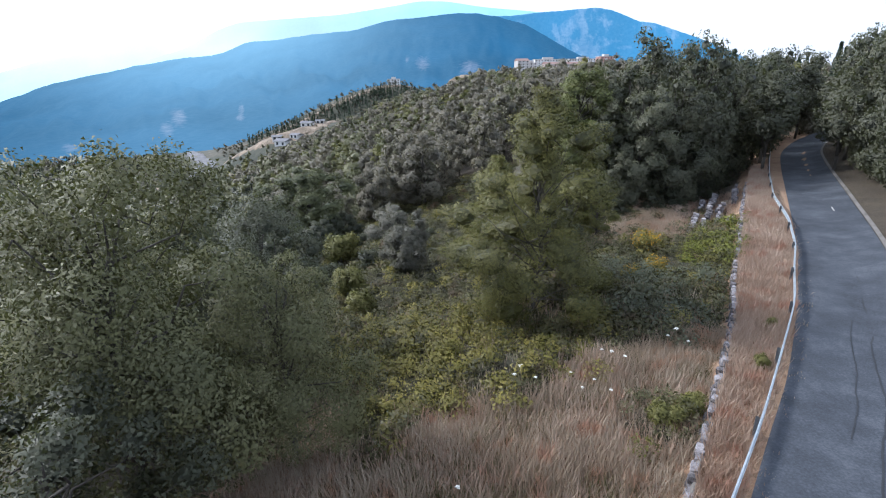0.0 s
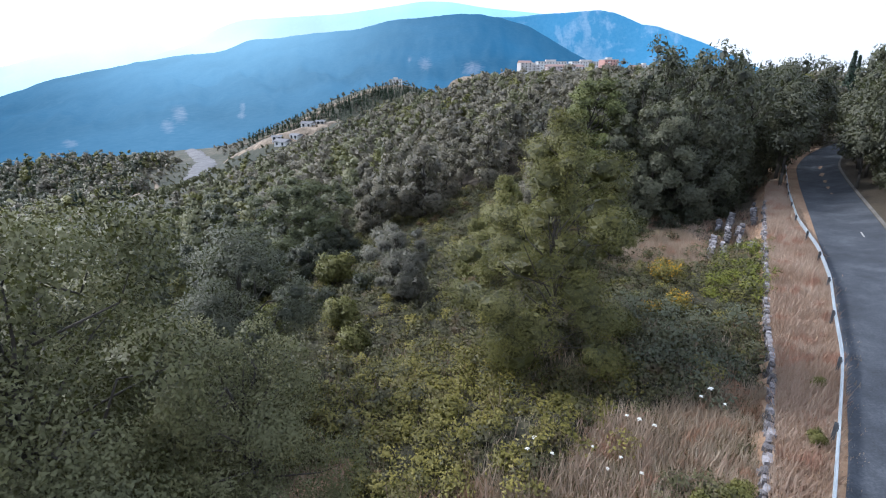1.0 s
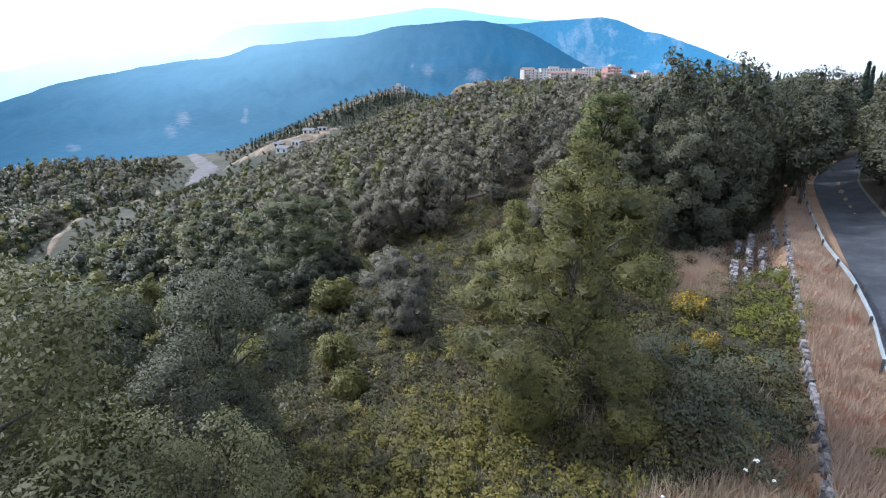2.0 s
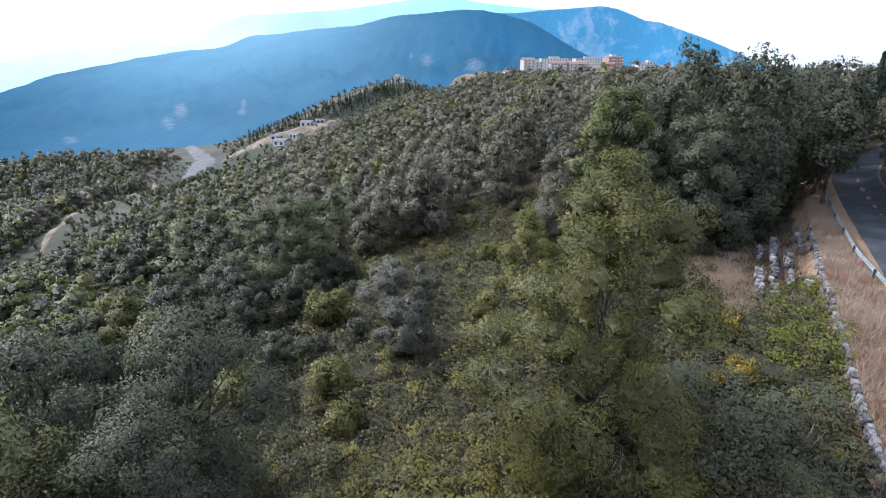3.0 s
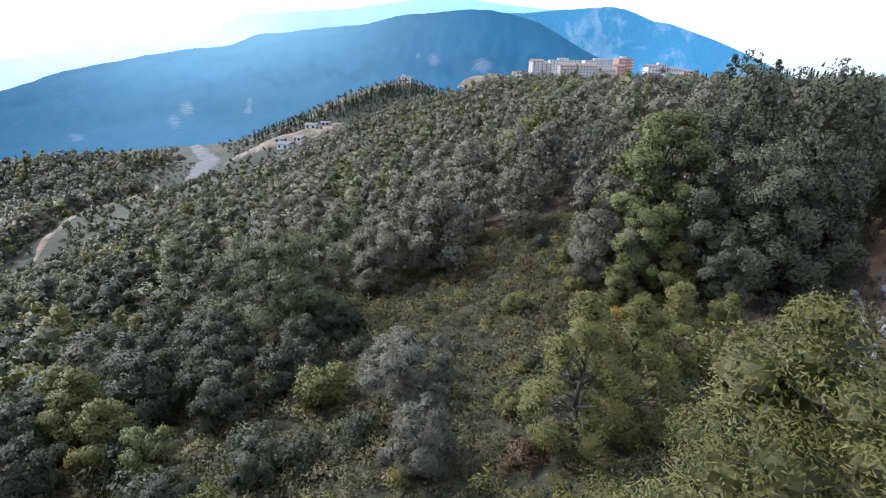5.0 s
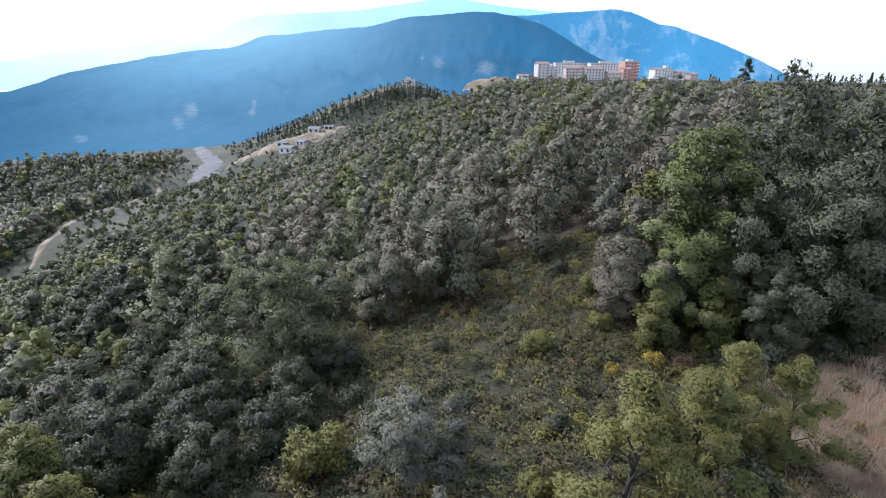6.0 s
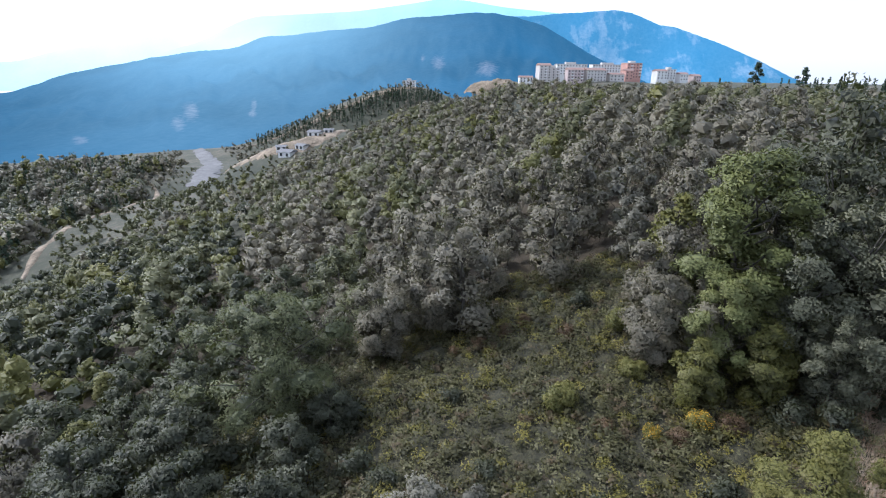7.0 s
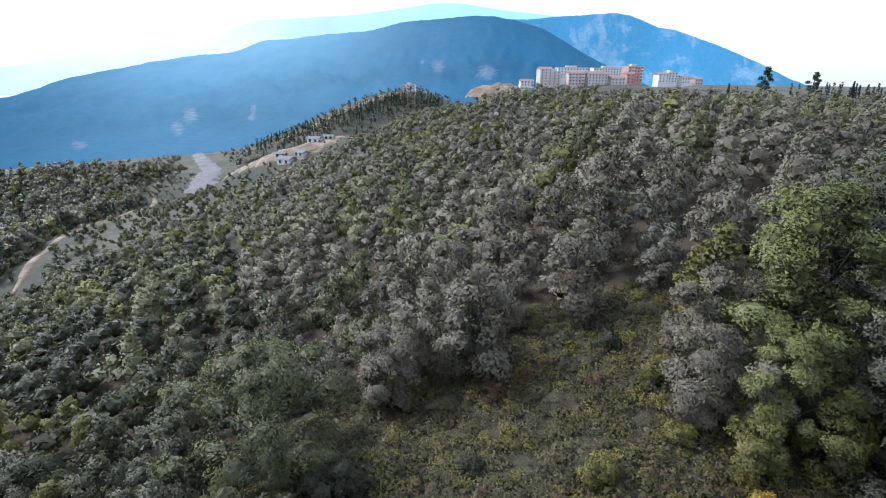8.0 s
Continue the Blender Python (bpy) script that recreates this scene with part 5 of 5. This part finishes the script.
fringe = []
pick2 = random.Random(17)
for k in range(150):
    t = pick2.random()
    fringe.append((112 + 75 * t + pick2.uniform(-4, 4), 212 - 34 * t + pick2.uniform(-16, 10)))
spire_mass("conifer_fringe", "uneven small dark conifers along the top of the wood", fringe, 99, 80, 0.8, 0.82)
rng = np.random.default_rng(91)
left = []
while len(left) < 2700:
    a, d = radians(rng.uniform(-50, -25)), rng.uniform(200, 520)
    left.append((d * math.sin(a), d * math.cos(a)))
track = smooth_line([(-110, 120), (-138, 165), (-160, 205), (-176, 240), (-187, 280), (-190, 320), (-205, 360), (-235, 400), (-260, 420)], 10)
river = smooth_line([(-175, 350), (-185, 374), (-195, 399), (-210, 443), (-240, 515), (-277, 588), (-338, 693), (-385, 780), (-440, 900), (-500, 1010)], 10)


def off_river(x, y, gap):
    return np.min(np.hypot(river[:, 0] - x, river[:, 1] - y)) > gap


left = [p for p in left if off_river(p[0], p[1], 24) and np.min(np.hypot(track[:, 0] - p[0], track[:, 1] - p[1])) > 8 and p[0] < -0.42 * p[1] - 40 and p[0] < -150 and p[0] < float(np.interp(p[1], track[:, 1], track[:, 0])) - 7]
spire_mass("cypress_wood", "dark cypresses on the low hill across the track", [p for i, p in enumerate(left) if i % 5 < 2], 92, 40, 1.7)
mass_of_trees("valley_wood", "mixed green trees on the low hill across the track", M_OAK_DARK, [(x, y, 400) for i, (x, y) in enumerate(left) if i % 5 == 2], lambda d: (140, 1.0), 93, 1.5)
mass_of_trees("valley_oak_wood", "grey-green trees on the low hill across the track", M_OAK, [(x, y, 400) for i, (x, y) in enumerate(left) if i % 5 == 3], lambda d: (140, 1.0), 97, 1.5)
mass_of_trees("valley_yellow_wood", "yellow-green trees on the low hill across the track", M_YELLOW, [(x, y, 400) for i, (x, y) in enumerate(left) if i % 5 == 4][:110], lambda d: (140, 1.0), 94, 1.5)
rows = []
for k in range(420):
    t = rng.uniform(0, 1) ** 0.8
    rows.append((-250 + 225 * t + rng.normal() * 5, 668 + 14 * t - abs(rng.normal()) * 22 + 8))
spire_mass("spur_cypresses", "rows of dark cypresses along the distant spur", rows, 95, 30, 1.8)
far_scrub = []
while len(far_scrub) < 1500:
    x, y = rng.uniform(-420, 60), rng.uniform(350, 760)
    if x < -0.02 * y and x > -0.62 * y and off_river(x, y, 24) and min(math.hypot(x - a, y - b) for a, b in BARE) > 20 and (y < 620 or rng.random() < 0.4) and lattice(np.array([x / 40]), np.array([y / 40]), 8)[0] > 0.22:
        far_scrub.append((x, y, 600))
mass_of_trees("far_scrub", "distant low scrub and trees on the valley slopes", M_OAK, far_scrub, lambda d: (42, 1.5), 96, 0.7)

band = []
while len(band) < 520:
    x, y = rng.uniform(-190, -30), rng.uniform(130, 430)
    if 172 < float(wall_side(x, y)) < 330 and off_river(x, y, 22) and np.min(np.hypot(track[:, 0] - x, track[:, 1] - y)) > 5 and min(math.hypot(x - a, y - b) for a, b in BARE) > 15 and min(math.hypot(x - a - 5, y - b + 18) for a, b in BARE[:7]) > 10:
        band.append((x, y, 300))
mass_of_trees("slope_scrub", "low scrub thinning out towards the bare slope", M_OAK_GREEN, band, lambda d: (72, 0.95), 98, 0.55)

low = []
while len(low) < 1500:
    x, y = rng.uniform(-250, -50), rng.uniform(140, 470)
    if float(wall_side(x, y)) < 150 or not off_river(x, y, 9) or np.min(np.hypot(track[:, 0] - x, track[:, 1] - y)) < 3.0:
        continue
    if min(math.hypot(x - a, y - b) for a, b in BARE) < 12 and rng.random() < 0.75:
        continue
    low.append((x, y, 300))
mass_of_trees("valley_scrub", "low scrub and dry bushes around the track", M_OAK_GREEN, low[::2], lambda d: (44, 0.75), 198, 0.27)
mass_of_trees("valley_dry_scrub", "low olive scrub around the track and river", M_BRAMBLE_OLIVE, low[1::2], lambda d: (44, 0.75), 199, 0.24)

# ---- the town on the ridge ----


def wall_paint(name, c):
    return plain_material(name, [(0.3, tuple(v * 0.8 for v in c)), (0.7, c)], 0.25, 0.85)


M_WHITE = wall_paint("white_render", (0.75, 0.74, 0.72))
M_BEIGE = wall_paint("beige_render", (0.6, 0.56, 0.53))
M_ROSE = wall_paint("rose_render", (0.58, 0.47, 0.45))
M_PINK = wall_paint("salmon_render", (0.56, 0.32, 0.27))
M_TILE = wall_paint("red_roof_tiles", (0.32, 0.21, 0.18))
M_SLATE = wall_paint("grey_roof_tiles", (0.2, 0.2, 0.21))
M_PANE = plain_material("window_glass", [(0.3, (0.03, 0.035, 0.04)), (0.7, (0.07, 0.075, 0.08))], 0.5, 0.15)


def block(label, x, y, z, w, d, h, storeys, mat, turn=0.0, balconies=True, pitched=False, roof=None):
    """A town house: walls with recessed windows, balconies and a roof."""
    root = empty("apartment_building", x, y, z, label, "building", "buildings of the town")
    root.rotation_euler = (0, 0, radians(turn))
    bm = bmesh.new()
    box(bm, -w / 2, 0, -8 if h > 7 else -1.5, w / 2, d, h)
    part("wall", bm, mat, root)
    bm = bmesh.new()
    if pitched:
        v = [bm.verts.new(p) for p in ((-w / 2 - 0.5, -0.5, h), (w / 2 + 0.5, -0.5, h), (w / 2 + 0.5, d + 0.5, h), (-w / 2 - 0.5, d + 0.5, h), (-w / 2 - 0.5, d / 2, h + 0.2 * d), (w / 2 + 0.5, d / 2, h + 0.2 * d))]
        for f in ((0, 1, 5, 4), (2, 3, 4, 5), (0, 4, 3), (1, 2, 5), (3, 2, 1, 0)):
            bm.faces.new([v[i] for i in f])
        part("roof", bm, roof or M_TILE, root)
    else:
        box(bm, -w / 2 - 0.4, -0.4, h, w / 2 + 0.4, d + 0.4, h + 0.5)
        box(bm, -w * 0.2, d * 0.3, h + 0.5, w * 0.15, d * 0.7, h + 2.8)
        part("roof", bm, M_BEIGE, root)
    n = max(2, int(w / 3.6))
    sh = h / storeys
    wb = bmesh.new()
    box(wb, -0.65, -0.06, 0, 0.65, 0.3, 1.5)
    pane = finish(wb, "window", M_PANE)
    bb = bmesh.new()
    box(bb, -1.7, -1.3, -0.2, 1.7, 0.02, 0)
    box(bb, -1.7, -1.3, 0, 1.7, -1.22, 1.0)
    bal = finish(bb, "balcony", M_WHITE)
    for s in range(storeys):
        for i in range(n):
            ob = new("window", pane)
            ob.parent = root
            ob.location = (-w / 2 + (i + 0.5) * w / n, 0, s * sh + 0.95)
            if balconies and i % 3 == 1 and s:
                ob = new("balcony", bal)
                ob.parent = root
                ob.location = (-w / 2 + (i + 0.5) * w / n, 0, s * sh + 0.1)
    return root


for lab, x, y, z, w, d, h, storeys, mat, turn, balconies, pitched in (
        ("six-storey beige apartment tower with a stepped red roof", 95, 640, 11, 14, 13, 20.5, 6, M_BEIGE, 12, True, True),
        ("beige wing of an apartment tower with balconies", 107, 643, 11, 10, 12, 17.5, 5, M_BEIGE, 12, True, False),
        ("pinkish apartment block with deep balconies", 127, 630, 11.5, 18, 12, 15.0, 4, M_ROSE, 6, True, True),
        ("broad beige apartment block with a low gable", 152, 636, 12, 25, 14, 14.0, 4, M_BEIGE, 20, False, True),
        ("long white apartment row behind the town", 138, 705, 19, 38, 12, 14.5, 4, M_WHITE, 4, False, False),
        ("long white apartment row with a flat roof", 186, 712, 20, 44, 12, 13.5, 4, M_WHITE, 8, False, False),
        ("low beige house below the white row", 176, 640, 13, 17, 10, 8.0, 2, M_BEIGE, 10, False, True),
        ("tall salmon-coloured apartment block", 203, 668, 16, 19, 14, 19.5, 5, M_PINK, 14, True, False),
        ("salmon wing of a tall apartment block", 194, 655, 14, 10, 10, 12.0, 3, M_PINK, 14, False, True),
        ("white town house with red tiled roof", 226, 640, 15, 13, 11, 10.5, 3, M_WHITE, 14, False, True),
        ("white town house with a flat roof", 239, 648, 15, 12, 12, 12.5, 4, M_WHITE, 18, True, False),
        ("small white house at the edge of town", 255, 650, 14, 11, 10, 8.5, 2, M_WHITE, 20, False, True),
        ("small pink house at the edge of town", 272, 655, 13, 11, 10, 7.5, 2, M_ROSE, 20, False, True),
        ("low white house at the end of town", 74, 640, 10, 15, 10, 6.5, 2, M_WHITE, 5, False, True)):
    block(lab, x, y, z, w, d, h * 0.86, storeys, mat, turn, balconies, pitched)
for lab, x, y, w, d, h, turn in (("white farmhouse with a grey roof on the bare slope", -88, 277, 7.5, 6, 3.0, -24), ("low white farm shed with a grey roof", -81.5, 281, 5.5, 4.5, 2.5, -30), ("small white farm shed with a grey roof", -91.5, 284, 5, 4.5, 2.4, 12), ("small white house above the farm", -78.5, 297, 6.5, 5, 2.8, -15), ("small white shed above the farm", -71.5, 302, 4.5, 4, 2.2, 8)):
    block(lab, x, y, height1(x, y) - 0.3, w, d, h, 1, M_WHITE, turn, False, True, M_SLATE)
block("white house on the crest of the spur", -66, 712, height1(-66, 712) - 0.3, 16, 9, 6, 2, M_WHITE, 0, False)

# ---- small flowers in the meadow ----
umbel_bm = bmesh.new()
tube(umbel_bm, (0, 0, 0), (0.03, 0.02, 0.85), 0.012, 0.008, 4)
umbel_stem = finish(umbel_bm, "stem", M_GRASS_PALE)
head_bm = bmesh.new()
for k in range(9):
    a = k * 2.4
    q = Vector((0.03 + 0.028 * math.sqrt(k) * math.cos(a), 0.02 + 0.028 * math.sqrt(k) * math.sin(a), 0.86 - 0.006 * k))
    bmesh.ops.create_icosphere(head_bm, subdivisions=1, radius=0.035, matrix=Matrix.Translation(q) @ Matrix.Diagonal((1, 1, 0.5, 1)))
umbel_head = finish(head_bm, "flower_head", M_WHITE_BLOOM)
flower = empty("white_flower", 0, 0, 0, "white umbel flower on a dry stem", "flower", "white umbels")
for nm, me in (("stem", umbel_stem), ("flower_head", umbel_head)):
    ob = new(nm, me)
    ob.parent = flower
for x, y, s in ((3.3, 19.2, 1.1), (3.0, 18.8, 0.9), (3.8, 18.6, 0.8), (11.3, 22.2, 1.2), (10.8, 22.0, 0.9), (11.6, 21.6, 0.8), (7.5, 20.2, 1.0), (8.0, 20.0, 0.9), (7.2, 20.6, 0.8), (6.2, 18.4, 0.8), (5.6, 17.9, 0.7), (6.7, 17.6, 0.8), (0.4, 12.5, 0.9), (-0.6, 12.1, 0.8), (2.4, 11.9, 0.9), (5.4, 19.0, 0.7)):
    put(flower, x, y, s, x * 3, sink=0.02)
drop(flower)
